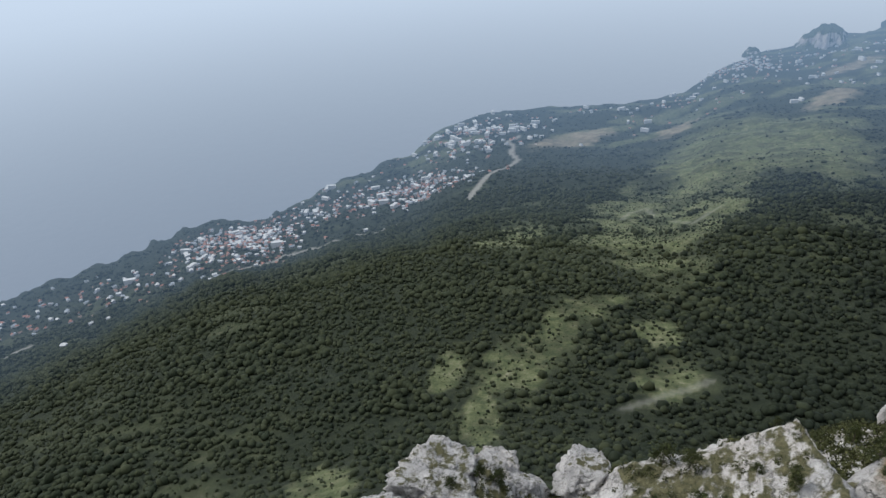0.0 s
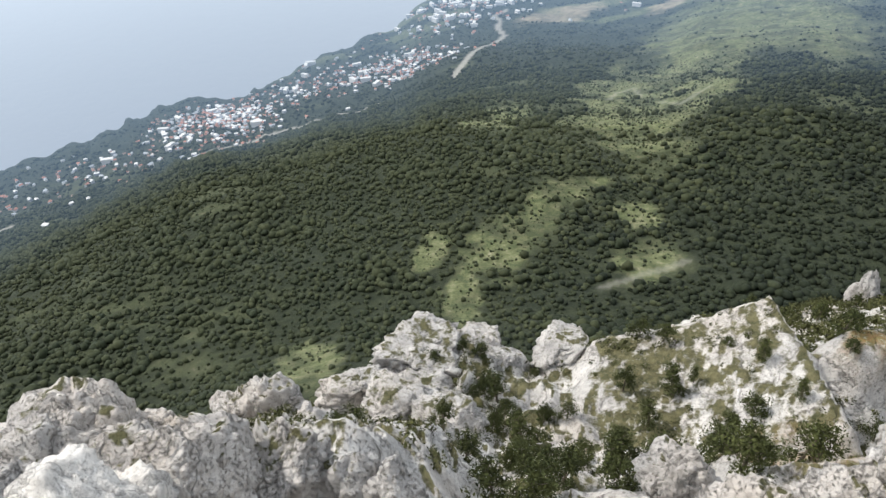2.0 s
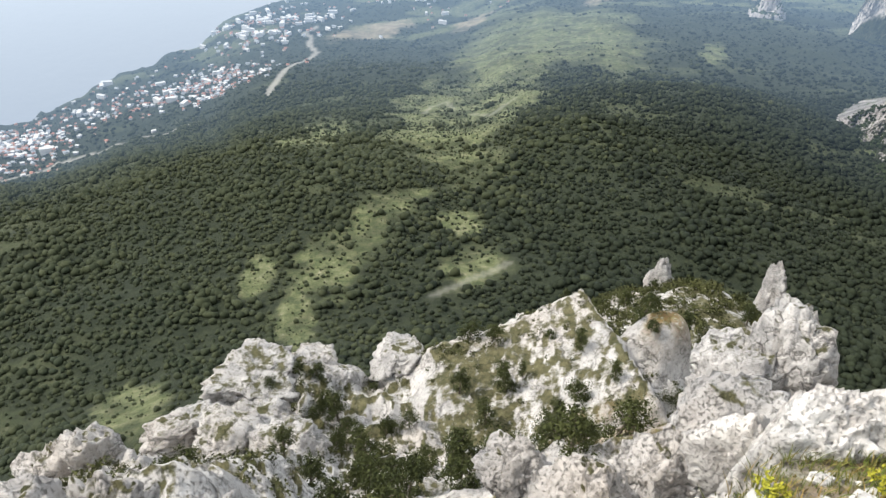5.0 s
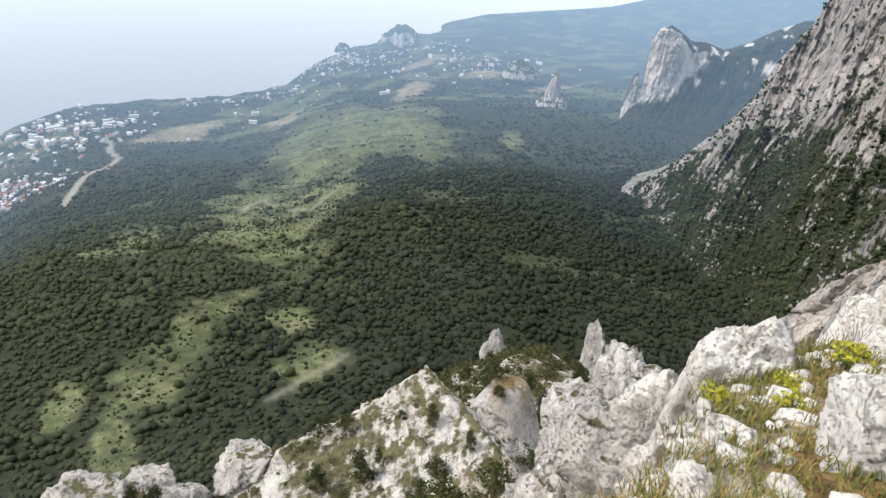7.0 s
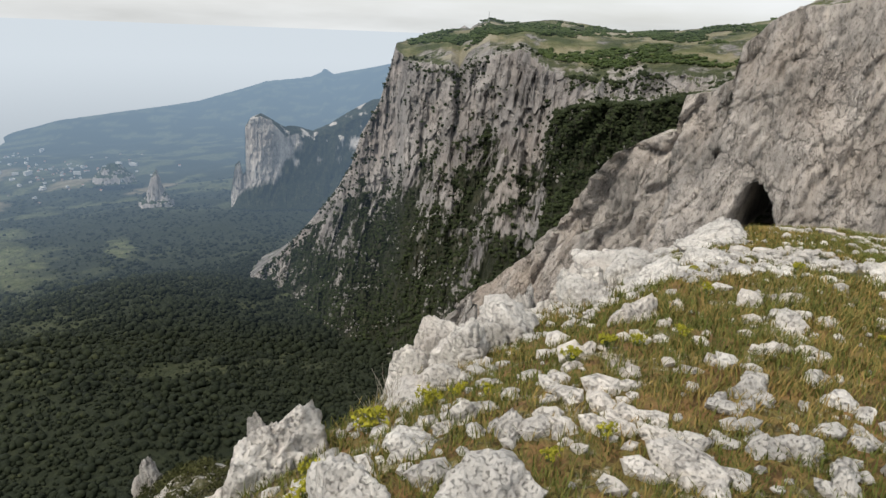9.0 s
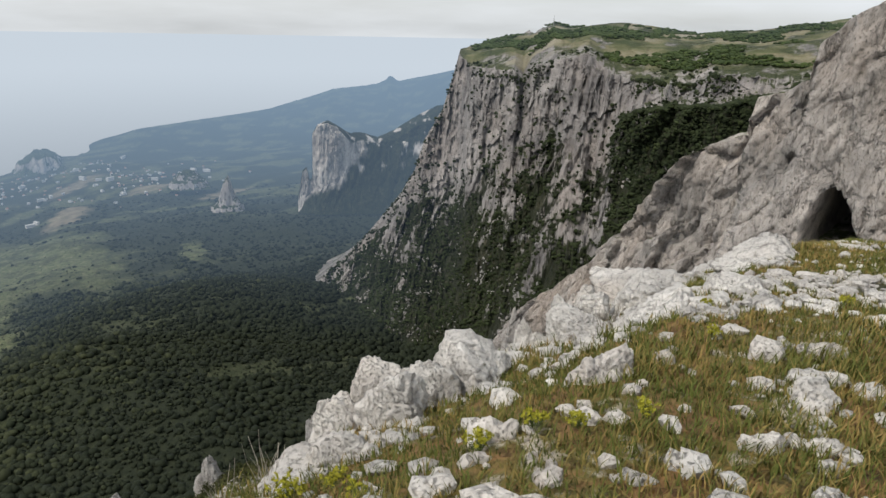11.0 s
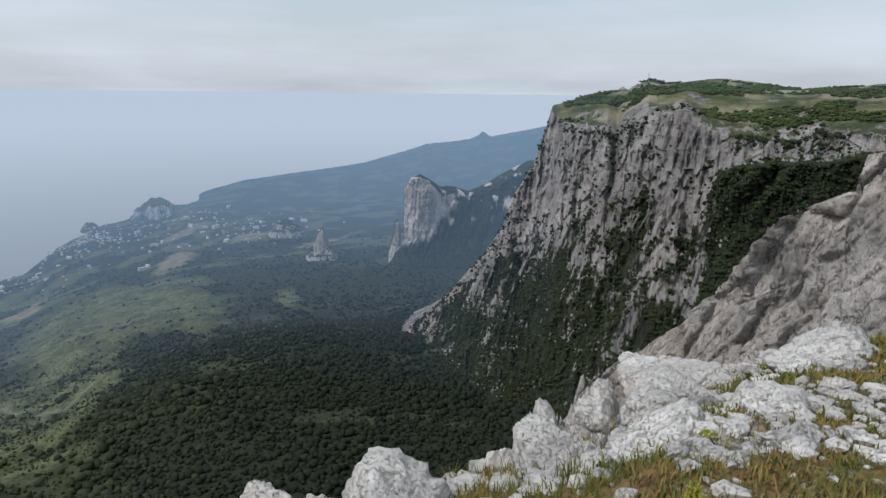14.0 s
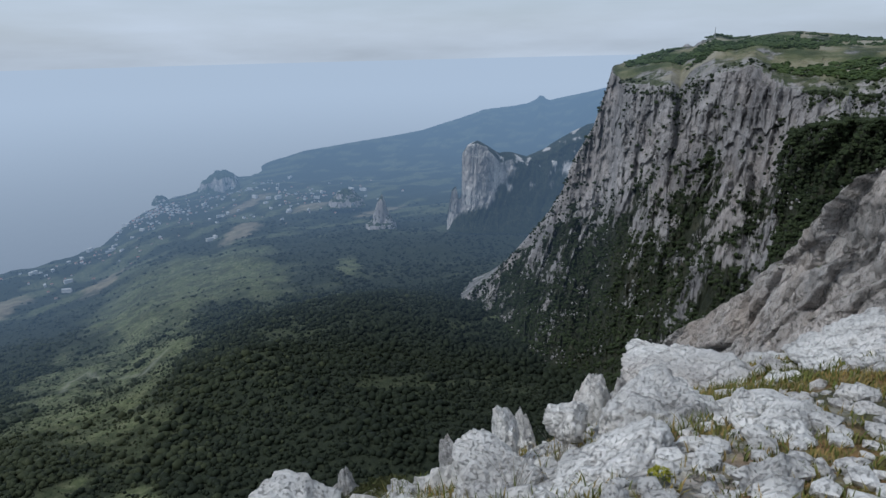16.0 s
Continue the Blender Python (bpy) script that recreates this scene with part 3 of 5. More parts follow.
def escarp(rows, heads, levels, flute, rugged, seed, foot_lift=0.0):
    """A cliff round the valley. rows: heading, rim distance, plateau depth, talus width, then angles above the horizon of the skyline, the rim and the cliff's foot.
    levels: how many mesh rows go to talus, cliff, plateau and back. Returns places, zone (0..1 talus, 1..2 cliff, 2..3 plateau, 3..4 back) and run along the rim."""
    t = np.array(rows, float)
    order = np.argsort(t[:, 0])
    cols = [np.interp(heads, t[order, 0], t[order, k]) for k in range(1, 7)]
    far, deep, wide = cols[:3]
    s = np.r_[0, np.cumsum(np.abs(np.diff(np.radians(heads))) * (far[1:] + far[:-1]) / 2)]
    base_e = cols[5] + 0.55 * fbm(s / (flute * 0.9), 0 * s, octaves=5, seed=seed + 21)
    rim_e = cols[4] + 0.10 * fbm(s / (flute * 0.35), 0 * s, octaves=4, seed=seed + 22)
    z_sky, z_rim = (far + deep) * np.tan(np.radians(cols[3])), far * np.tan(np.radians(np.minimum(rim_e, cols[3])))
    z_base = np.minimum((far - 0.14 * wide) * np.tan(np.radians(base_e)), z_rim - 3)
    z_foot = valley(heads, far - wide) - 16 + foot_lift
    q = np.concatenate([np.linspace(k, k + 1, n, endpoint=False) for k, n in enumerate(levels)])[:, None]
    knots = [0, 0.5, 1, 1.35, 1.7, 2, 2.4, 3, 4]
    dist = [far - wide, far - 0.5 * wide, far - 0.14 * wide, far - 0.07 * wide, far - 0.03 * wide, far, far + 0.35 * deep, far + deep, far + deep + 260]
    high = [z_foot, z_foot + 0.40 * (z_base - z_foot), z_base, z_base + 0.36 * (z_rim - z_base), z_base + 0.74 * (z_rim - z_base), z_rim, z_rim + 0.55 * (z_sky - z_rim), z_sky, z_sky - 60 - 0.3 * (z_sky - z_foot) * (deep < 120)]
    k = np.clip(np.searchsorted(knots, q[:, 0], side="right") - 1, 0, len(knots) - 2)
    f = ((q[:, 0] - np.array(knots)[k]) / np.diff(knots)[k])[:, None]
    dist, high = np.array(dist), np.array(high)
    r, z = dist[k] * (1 - f) + dist[k + 1] * f, high[k] * (1 - f) + high[k + 1] * f
    S, Q = s[None] + 0 * r, q + 0 * r
    face = smooth(0.75, 1.12, Q) * smooth(2.12, 1.96, Q)
    slope = smooth(0.0, 0.2, Q) * smooth(1.15, 0.9, Q)
    skew = S - (0.08 + 0.6 * slope) * (z - z_base[None])
    big = ridged(skew / (flute * 1.7), z / (flute * 14), 0, 3, seed + 1) - 0.35
    col = ridged(skew / (flute * 0.62), z / (flute * 4.0), 0, 6, seed + 2, 0.6) - 0.3
    fine = ridged(S / (flute * 0.2), z / (flute * 0.75), r / (flute * 2), 4, seed + 3) - 0.3
    lump, _ = cells(S / (flute * 0.30), z / (flute * 0.55), r / (flute * 0.5), seed + 4)
    push = face * rugged * (1.0 * big + 1.05 * col + 0.5 * fine + 0.28 * lump) + slope * rugged * (0.9 * big + 0.7 * col + 0.35 * fine)
    r = r - push * smooth(0, 0.12, Q)
    z = z + slope * rugged * (0.4 * col + 0.3 * fine + 0.12 * lump) + smooth(2.0, 2.25, Q) * smooth(3.6, 2.9, Q) * rugged * 0.28 * fbm(S / flute, r / flute, 0, 5, seed + 6)
    x, y = bearing(heads[None], r)
    k = inward(r) / r
    return np.stack([x * k, y * k, z * k], -1), Q, S, big, col


# great cliff across the valley
MASSIF_A = [(-40.4, 1290, 20, 90, -22.4, -22.5, -23.2), (-41.6, 1280, 25, 130, -20.9, -21, -22.2), (-45.1, 1265, 30, 210, -18.5, -18.6, -20), (-47.6, 1255, 30, 290, -16, -16.1, -17.6), (-50.1, 1245, 30, 350, -13.1, -13.2, -15), (-51.2, 1240, 25, 380, -11.1, -11.2, -14),
            (-52, 1238, 25, 390, -8.6, -8.7, -13), (-53.5, 1234, 25, 400, -6.2, -6.3, -12.6), (-54.3, 1230, 25, 410, -3.5, -3.6, -12.5), (-54.8, 1220, 60, 420, -1.5, -1.9, -12.4)]
MASSIF_B = [(-55.7, 1150, 220, 420, -1.0, -2.75, -12), (-57.5, 1100, 300, 420, -0.55, -2.85, -11.2), (-59.3, 1062, 340, 420, -0.1, -3.0, -10.2), (-60, 1066, 340, 420, 0.0, -3.7, -9.8), (-60.7, 1050, 350, 420, 0.0, -2.6, -9.6), (-61.9, 1035, 350, 420, 0.62, -2.3, -9.3),
            (-62.4, 1028, 350, 420, 0.8, -2.1, -9.1), (-63.8, 1005, 360, 420, 0.42, -1.9, -8.6)]
MASSIF_C = [(-65.1, 990, 370, 420, 0.6, -1.5, -9), (-66.4, 972, 380, 420, 0.72, -2.5, -11), (-67.3, 960, 380, 420, 0.78, -3.0, -10.4), (-68.2, 950, 380, 410, 0.8, -3.3, -6.8), (-70.8, 930, 390, 410, 0.38, -3.45, -5.7), (-73.1, 915, 400, 400, 0.2, -3.65, -5.6),
            (-74.7, 905, 400, 400, 0.28, -2.85, -5.5), (-77.2, 892, 420, 400, 0.42, -2.9, -5.0), (-80.6, 880, 430, 390, 0.93, -3.2, -4.5), (-83, 870, 440, 380, 1.3, -3, -5), (-90, 860, 440, 360, 2.0, -2.5, -6), (-104, 860, 440, 340, 3.0, -2, -6)]
m_heads = np.concatenate([np.linspace(-40.4, -84, 900), np.linspace(-84.6, -104, 40)])
massif_v, m_zone, m_run, m_big, m_col = escarp(MASSIF_A + MASSIF_B + MASSIF_C, m_heads, (115, 150, 55, 8), 42.0, 17.0, 5)
mx_, my_, mz_ = np.moveaxis(massif_v, -1, 0)
ragged = fbm(mx_ / 26, my_ / 26, mz_ / 40, 5, 203, 0.6)
streak = ridged((m_run - 0.8 * mz_) / 40, (mz_ + 0.6 * m_run) / 130, 0, 5, 16, 0.6)
speck = fbm(mx_ / 7, my_ / 7, mz_ / 7, 3, 217, 0.7)
ribs = 0.35 * streak + 0.65 * ragged + 0.45 * speck + 0.3 * m_col + 0.2 * m_big
wooded_bay = smooth(67.4, 68.6, -m_heads) * smooth(79.5, 78.0, -m_heads)
bare = np.interp(m_zone, [0, 0.35, 0.8, 1.0, 1.2, 1.5, 2.0], [1.0, 0.54, 0.25, 0.08, -0.12, -0.38, -0.6]) + 0.5 * wooded_bay[None] * smooth(0.25, 0.6, m_zone) * smooth(1.12, 1.02, m_zone)
litter = smooth(-0.07, 0.09, bare - ribs)
top_green = smooth(2.08, 2.22, m_zone + 0.22 * fbm(mx_ / 70, my_ / 70, 0, 5, 207)) * smooth(54.9, 55.6, -m_heads)[None] * smooth(0.30, 0.05, fbm(mx_ / 40, my_ / 40, 0, 5, 209) + 0.06 * smooth(66, 56, -m_heads)[None])
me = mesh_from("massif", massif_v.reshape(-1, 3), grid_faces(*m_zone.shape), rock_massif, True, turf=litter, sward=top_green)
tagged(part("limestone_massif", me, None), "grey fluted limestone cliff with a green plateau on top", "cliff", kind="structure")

# near spur with the cave
SPUR = [(175, -130, 22, -60, -80, 1), (158, -60, 14, -60, -85, 1), (150, -12, 9.5, -62, -90, 1), (149.5, 0, 7.2, -63, -90, 1), (149, 12, 4.5, -64, -90, 1), (149.3, 16, 3.6, -64, -90, 1), (149.6, 19, 1.2, -65, -92, 1), (149.9, 22, -2, -66, -94, 1), (150, 23, -8.5, -66, -95, 1),
        (151, 27.5, -11.2, -67, -96, 1), (153, 32, -12.6, -68, -98, 1), (153.4, 33, -20, -69, -99, 1), (157.4, 43, -24.6, -75, -104, 1), (160.3, 50.4, -33.5, -80, -110, 1), (163.8, 56, -40, -87, -118, 1), (168.9, 64, -50, -95, -128, 1), (173.5, 72, -58, -101, -136, 1),
        (179.1, 82.6, -69, -107, -146, 1), (182, 88, -72.5, -110, -150, 1), (188, 98, -83, -117, -158, 1), (196, 110, -95, -125, -165, 1), (206, 124, -112, -135, -175, 1)]


def cave(S, z):
    up = (z + 38.5) / 11.5
    wide = 4.3 * np.sqrt((1 - up).clip(0, 1)) * (0.75 + 0.25 * np.cos(2.2 * up)) + 0.8 * fbm(S / 2.5, z / 2.5, 0, 3, 77)
    inside = smooth(0.6, -0.5, np.abs(S - 145.5 - 1.6 * up) - wide) * smooth(-0.05, 0.05, up) * smooth(1.02, 0.97, up)
    lean = S * 0.86 + z * 0.5
    side = smooth(150, 164, S)
    block, joint = cells((lean + 1.2 * fbm(S / 9, z / 9, 0, 3, 89)) / 6.0, (z * 0.86 - S * 0.5) / 34.0, 0 * S, 81)
    bit, crack = cells(lean / 1.7, (z * 0.86 - S * 0.5) / 7.0, 0 * S, 83)
    rubble, seam = cells(S / 2.4, z / 1.7, 0 * S, 85)
    low = smooth(-20, -30, z) * smooth(146, 138, S)
    slabs = (2.4 * block - 1.2 * smooth(0.1, 0.0, joint)) * (0.3 + 0.7 * side) + (0.45 * bit - 0.5 * smooth(0.12, 0.0, crack)) * (1 - 0.5 * low) + low * (0.7 * rubble - 0.8 * smooth(0.16, 0.0, seam)) + 1.8 * (ridged(lean / 9, (z - S) / 45, 0, 4, 87) - 0.4) * side
    return -34 * inside + slabs


spur_v, *_ = loft(SPUR, [(24, -1), (21, -0.6), (18, -0.25), (14, 0), (11, 0.25), (7, 0.5), (3.5, 0.78), (0, 0.97), (-3, 1.6), (-12, 3), (-40, 2), (-90, -18)], 760, 290, 23, 11, 2.6, cave)
me = mesh_from("spur", spur_v.reshape(-1, 3), grid_faces(*spur_v.shape[:2]), rock_cliff, True)
tagged(part("limestone_spur", me, None), "buff limestone cliff with a dark cave mouth", "cliff", kind="structure")


def tor(name, label, h, far, wide, deep, top, base, seed, lean=0.0, size=90, mat=None, tall=None, steep=0.72, wild=0.42, craggy=0.16, brow=1.02):
    """A far rock standing out of the slope: a steep-sided crag on a local grid turned to face the lookout."""
    a, b = np.meshgrid(np.linspace(-1.25, 1.25, size), np.linspace(-1.25, 1.25, size))
    d = np.maximum(np.abs(a), np.abs(b) * 0.9) * 0.5 + np.hypot(a, b) * 0.5 + wild * fbm(a * 2.4, b * 2.4, octaves=6, seed=seed, gain=0.62)
    crest = 1 + lean * a if tall is None else np.interp(a, *tall)
    z = base + (top - base) * smooth(brow, steep, d) * (crest + craggy * fbm(a * 5, b * 5, octaves=5, seed=seed + 1)) - 30 * smooth(1, 1.25, d)
    cx, cy = bearing(h, far)
    rx, ry = cx / far, cy / far
    x, y = cx + a * wide * ry + b * deep * rx, cy - a * wide * rx + b * deep * ry
    k = inward(far) / far
    v = np.stack([x * k, y * k, z * k], -1).reshape(-1, 3)
    ob = part(name, mesh_from(name, v, grid_faces(size, size), mat or rock_far, True), None)
    return tagged(ob, label, "rock", kind="structure")


TOWER = [(-41.2, 2290, 25, 60, -13.6, -13.7, -14.4), (-41.7, 2285, 25, 70, -11.2, -11.4, -13.9), (-42.05, 2285, 25, 75, -10.9, -11, -13.6), (-42.25, 2290, 25, 80, -12, -12.1, -13.4), (-42.5, 2290, 25, 85, -11.8, -11.9, -13.4), (-42.62, 2280, 30, 90, -8.2, -8.3, -13.2),
         (-43.1, 2270, 45, 95, -7.5, -7.6, -13.0), (-43.9, 2270, 60, 95, -7.15, -7.4, -12.6), (-44.6, 2275, 60, 95, -7.5, -7.8, -12.2), (-45.3, 2290, 60, 95, -8.0, -8.5, -11.8), (-45.8, 2330, 60, 130, -8.2, -9.2, -10.5)]
RIDGE_ROCK = [(-46.6, 2380, 70, 190, -8.1, -8.9, -9.7), (-48, 2430, 80, 230, -8.5, -9.0, -9.7), (-49.4, 2480, 90, 240, -7.9, -8.8, -9.6), (-51, 2540, 100, 250, -6.9, -7.8, -9.0), (-53, 2600, 100, 260, -5.9, -7, -8.6), (-56, 2650, 100, 260, -5.5, -6.5, -8)]
t_heads = np.linspace(-41.2, -56, 420)
tower_v, t_zone, t_run, t_big, t_col = escarp(TOWER + RIDGE_ROCK, t_heads, (30, 70, 22, 6), 36.0, 9.0, 61, 20)
t_rag = fbm(tower_v[..., 0] / 30, tower_v[..., 1] / 30, tower_v[..., 2] / 40, 5, 213)
t_wood = np.maximum(smooth(1.0, 0.8, t_zone + 0.3 * t_rag), np.maximum(smooth(2.0, 2.2, t_zone), smooth(45.6, 47.5, -t_heads + 2.5 * t_rag)) * smooth(0.42, 0.2, t_rag + 0.25 * t_col))
me = mesh_from("tower", tower_v.reshape(-1, 3), grid_faces(*t_zone.shape), rock_tower, True, turf=t_wood)
tagged(part("tower_rock", me, None), "pale limestone tower and wooded ridge over the valley", "rock", kind="structure")
tor("summit_rock", "grassy rocky knob on the plateau top", -62.3, 1400, 70, 60, 12, -8, 31, mat=rock_massif, size=60, steep=0.1)
tor("cone_rock", "small pointed limestone crag on a slope", -35.5, 2450, 46, 40, -508, -600, 12, tall=([-1.2, -0.5, -0.1, 0.15, 0.6, 1.2], [0.2, 0.5, 0.9, 1.1, 0.5, 0.3]), size=70, steep=0.3)
tor("cape_rock", "hazy rocky headland above the sea", -22.6, 4700, 130, 150, -735, -830, 17, tall=([-1.2, -0.6, -0.2, 0.3, 1.2], [0.4, 0.6, 1.0, 0.95, 0.4]), size=50)
tor("cape_rock", "small hazy sea stack by the headland", -17.9, 4480, 60, 60, -812, -850, 19, size=40, steep=0.1)
tor("bare_bluff", "bare pinkish bluff on the far slope", -32.6, 3100, 70, 50, -597, -640, 27, size=60, steep=0.2)


# ---- cliff top and the broken ground below it ----
h_near = np.concatenate([np.arange(-180, -110, 3), np.arange(-110, 64, 0.3), np.arange(64, 180, 3)])
r_near = np.concatenate([[0.01], np.geomspace(0.35, 160, 450)])
hh, rr = np.meshgrid(h_near, r_near)
cx, cy = bearing(hh, rr)
cx = cx + 2.2 * smooth(160, 60, rr)
zz, past = crag(cx, cy)
grain = fbm(cx / 0.9, cy / 0.9, octaves=5, seed=66)
turf = np.maximum(smooth(0.35, -0.5, past + 0.9 * grain), 0.8 * np.exp(-((np.hypot(cx - 27.5, (cy - 40.5) * 1.4) / 2.6) ** 4))) * smooth(0.42, 0.1, fbm(cx / 1.7, cy / 1.7, octaves=4, seed=67))
turf = np.maximum(turf, 0.8 * np.exp(-((np.hypot(cx - 18, (cy - 26) * 0.9) / 6.5) ** 4)) * smooth(-0.1, 0.2, fbm(cx / 3, cy / 3, octaves=4, seed=68)))
me = mesh_from("crag", np.stack([cx, cy, zz], -1).reshape(-1, 3), grid_faces(*rr.shape, loop=True)[:, ::-1], rock_crag, True, turf=turf)
tagged(part("ground_cliff_top", me, None), "grassy cliff top breaking into white limestone crags", "ground", kind="structure")


# ---- rocks ----
def rock_arrays(seed, level, sharp=26.0, rough=0.11, chips=0.3):
    """A weathered block: many cut faces with rounded edges, cracks and pitting."""
    v, f = ico(level)
    rng = np.random.default_rng(seed)
    cuts = rng.normal(size=(15, 3)) * (1, 1, 0.8)
    cuts /= np.linalg.norm(cuts, axis=1, keepdims=True)
    far = rng.uniform(0.58, 1.0, 15)
    dots = (v @ cuts.T).clip(0.04)
    r = np.minimum(((far / dots) ** -sharp).sum(1) ** (-1 / sharp), 1.14)
    r = r * (1 + rough * 0.9 * fbm(*(v.T * 1.6), 3, seed) + rough * (ridged(*(v.T * 3.1), 5, seed + 5) - 0.4) + 0.6 * rough * fbm(*(v.T * 11), 4, seed + 9) + 0.5 * rough * (ridged(*(v.T * 7), 4, seed + 10) - 0.4))
    warped = v + 0.16 * np.stack([fbm(*(v.T * 2.2), 3, seed + 12 + q) for q in range(3)], 1)
    for count, gap, height in ((46, 0.03, 0.6), (420, 0.005, chips)):
        cells = rng.normal(size=(count, 3))
        cells /= np.linalg.norm(cells, axis=1, keepdims=True)
        dots = warped @ cells.T
        step = rng.uniform(-1, 1, count)[np.argmax(dots, axis=1)]
        best = np.partition(dots, -2, axis=1)[:, -2:]
        r = r * (1 + height * rough * step) * (1 - height * rough * smooth(gap, 0.0, best[:, 1] - best[:, 0]))
    return v * r[:, None], f


ROCKS = [mesh_from("boulder", *rock_arrays(100 + k, 5, 60.0, 0.10, 0.18), rock_near, True) for k in range(8)]
CRAG_SHAPES = [mesh_from("crag", *rock_arrays(170 + k, 5, 40.0, 0.12), rock_crag_block, True) for k in range(8)]
STONES = [mesh_from("stone", *rock_arrays(140 + k, 3, 40.0, 0.13), rock_near, True) for k in range(8)]


def put_rock(x, y, wide, deep, tall, turn, shape, sink=0.3, tip=0.0, z=None, small=False, label="", top=None, rugged=False):
    meshes = STONES if small else CRAG_SHAPES if rugged else ROCKS
    name = "stone" if small else "boulder"
    ob = new(name, meshes[shape % 8])
    ground = float(crag(x, y)[0]) if z is None else z
    middle = ground + tall * (0.5 - sink) if top is None else top - tall * 0.45
    ob.matrix_basis = pose(x, y, middle, tip, tip * 0.5, turn) @ Matrix.Diagonal((wide / 2, deep / 2, tall / 2, 1))
    return tagged(ob, label or ("small pale limestone stone in the turf" if small else "pale grey weathered limestone boulder on the cliff edge"), "stone" if small else "boulder",
                  "stones in the turf" if small else "boulders along the cliff edge")


# x, y, width, block height, top against the eye's level
EDGE_ROCKS_A = (
    (3.00, 2.82, 0.80, 1.43, -2.28), (2.24, 1.46, 0.64, 0.66, -1.71), (2.58, 1.02, 0.51, 0.44, -1.75), (3.13, 1.72, 0.35, 0.18, -2.18), (6.03, 3.39, 0.49, 0.64, -2.92), (5.68, 3.40, 0.52, 1.20, -3.05), (6.20, 2.91, 0.57, 0.65, -2.94),
    (4.70, 2.57, 0.47, 0.36, -2.70), (3.27, 1.23, 0.30, 0.39, -1.84), (3.52, 1.62, 0.18, 0.28, -2.09), (3.45, 0.98, 0.22, 0.19, -1.95), (3.68, 0.49, 0.32, 0.21, -1.93), (5.81, 1.27, 0.48, 0.44, -2.09), (4.48, 0.89, 0.21, 0.13, -2.07),
    (3.32, 0.24, 0.26, 0.19, -1.90), (4.27, 1.36, 0.17, 0.16, -2.14), (3.88, 0.04, 0.17, 0.23, -1.88), (3.93, -0.13, 0.41, 0.28, -1.86), (4.95, -0.16, 0.32, 0.20, -1.96),)
EDGE_ROCKS_B = (
    (5.51, -0.06, 0.30, 0.22, -2.01), (6.58, -0.19, 0.39, 0.21, -2.16), (4.69, 0.55, 0.20, 0.12, -2.03), (4.49, 0.16, 0.31, 0.29, -1.89), (4.67, -0.29, 0.32, 0.18, -1.95), (4.27, -0.45, 0.25, 0.31, -1.87), (9.18, 0.60, 0.27, 0.17, -2.56),
    (11.03, 0.41, 0.32, 0.28, -2.77), (7.26, 0.15, 0.52, 0.32, -2.20), (9.93, -0.35, 0.42, 0.37, -2.50), (3.87, 0.64, 0.21, 0.11, -1.99), (4.25, 0.31, 0.22, 0.17, -1.95), (3.70, -0.36, 0.30, 0.31, -1.87), (6.78, -0.67, 0.23, 0.34, -2.14),
    (5.66, 2.79, 0.56, 0.70, -2.72), (6.72, 2.86, 0.78, 0.71, -2.86), (8.15, 3.00, 0.42, 0.80, -3.34), (8.70, 2.90, 0.36, 0.60, -3.00), (5.34, 0.16, 0.29, 0.32, -1.94),)
EDGE_ROCKS_C = (
    (6.25, 0.07, 0.54, 0.30, -2.09), (8.94, 0.70, 0.23, 0.18, -2.54), (10.31, 0.80, 0.24, 0.21, -2.73), (10.45, 0.51, 0.21, 0.21, -2.73), (7.38, 0.42, 0.23, 0.17, -2.32), (4.80, 1.30, 0.20, 0.22, -2.09), (4.60, 1.05, 0.11, 0.09, -2.11),
    (9.31, 2.74, 0.34, 0.37, -3.11), (10.60, 3.40, 0.50, 1.10, -3.70), (15.74, 2.97, 1.31, 0.92, -4.75), (9.79, 0.94, 0.32, 0.16, -2.73), (2.96, 3.26, 0.50, 0.72, -3.13), (1.41, 1.63, 0.25, 0.26, -2.02), (2.51, 2.75, 0.38, 0.70, -3.18),)
CRAGS_A = (
    (-13.97, 11.82, 4.50, 5.62, -14.02), (-13.60, 13.08, 4.50, 5.62, -14.24), (-12.76, 13.98, 4.00, 5.00, -14.94), (-11.61, 14.39, 3.40, 4.25, -16.00), (-10.67, 14.53, 3.00, 3.75, -16.60), (-12.03, 9.38, 3.50, 4.38, -12.14), (-10.32, 9.99, 3.00, 3.75, -12.17),
    (-9.14, 10.53, 3.00, 3.75, -12.67), (-14.69, 23.37, 3.20, 4.00, -26.47), (-13.75, 24.56, 3.50, 4.38, -26.31), (-12.39, 24.76, 3.40, 4.25, -26.02), (-10.78, 23.34, 3.00, 3.75, -26.47), (-8.54, 21.09, 3.00, 3.75, -24.26), (-6.40, 18.73, 3.00, 3.75, -22.40),
    (-4.38, 16.26, 2.60, 3.25, -19.90), (-5.58, 5.50, 2.20, 2.75, -6.84), (-5.44, 6.44, 2.20, 2.75, -7.89), (-5.28, 7.31, 2.20, 2.75, -8.65), (-5.01, 8.18, 2.00, 2.50, -9.28),)
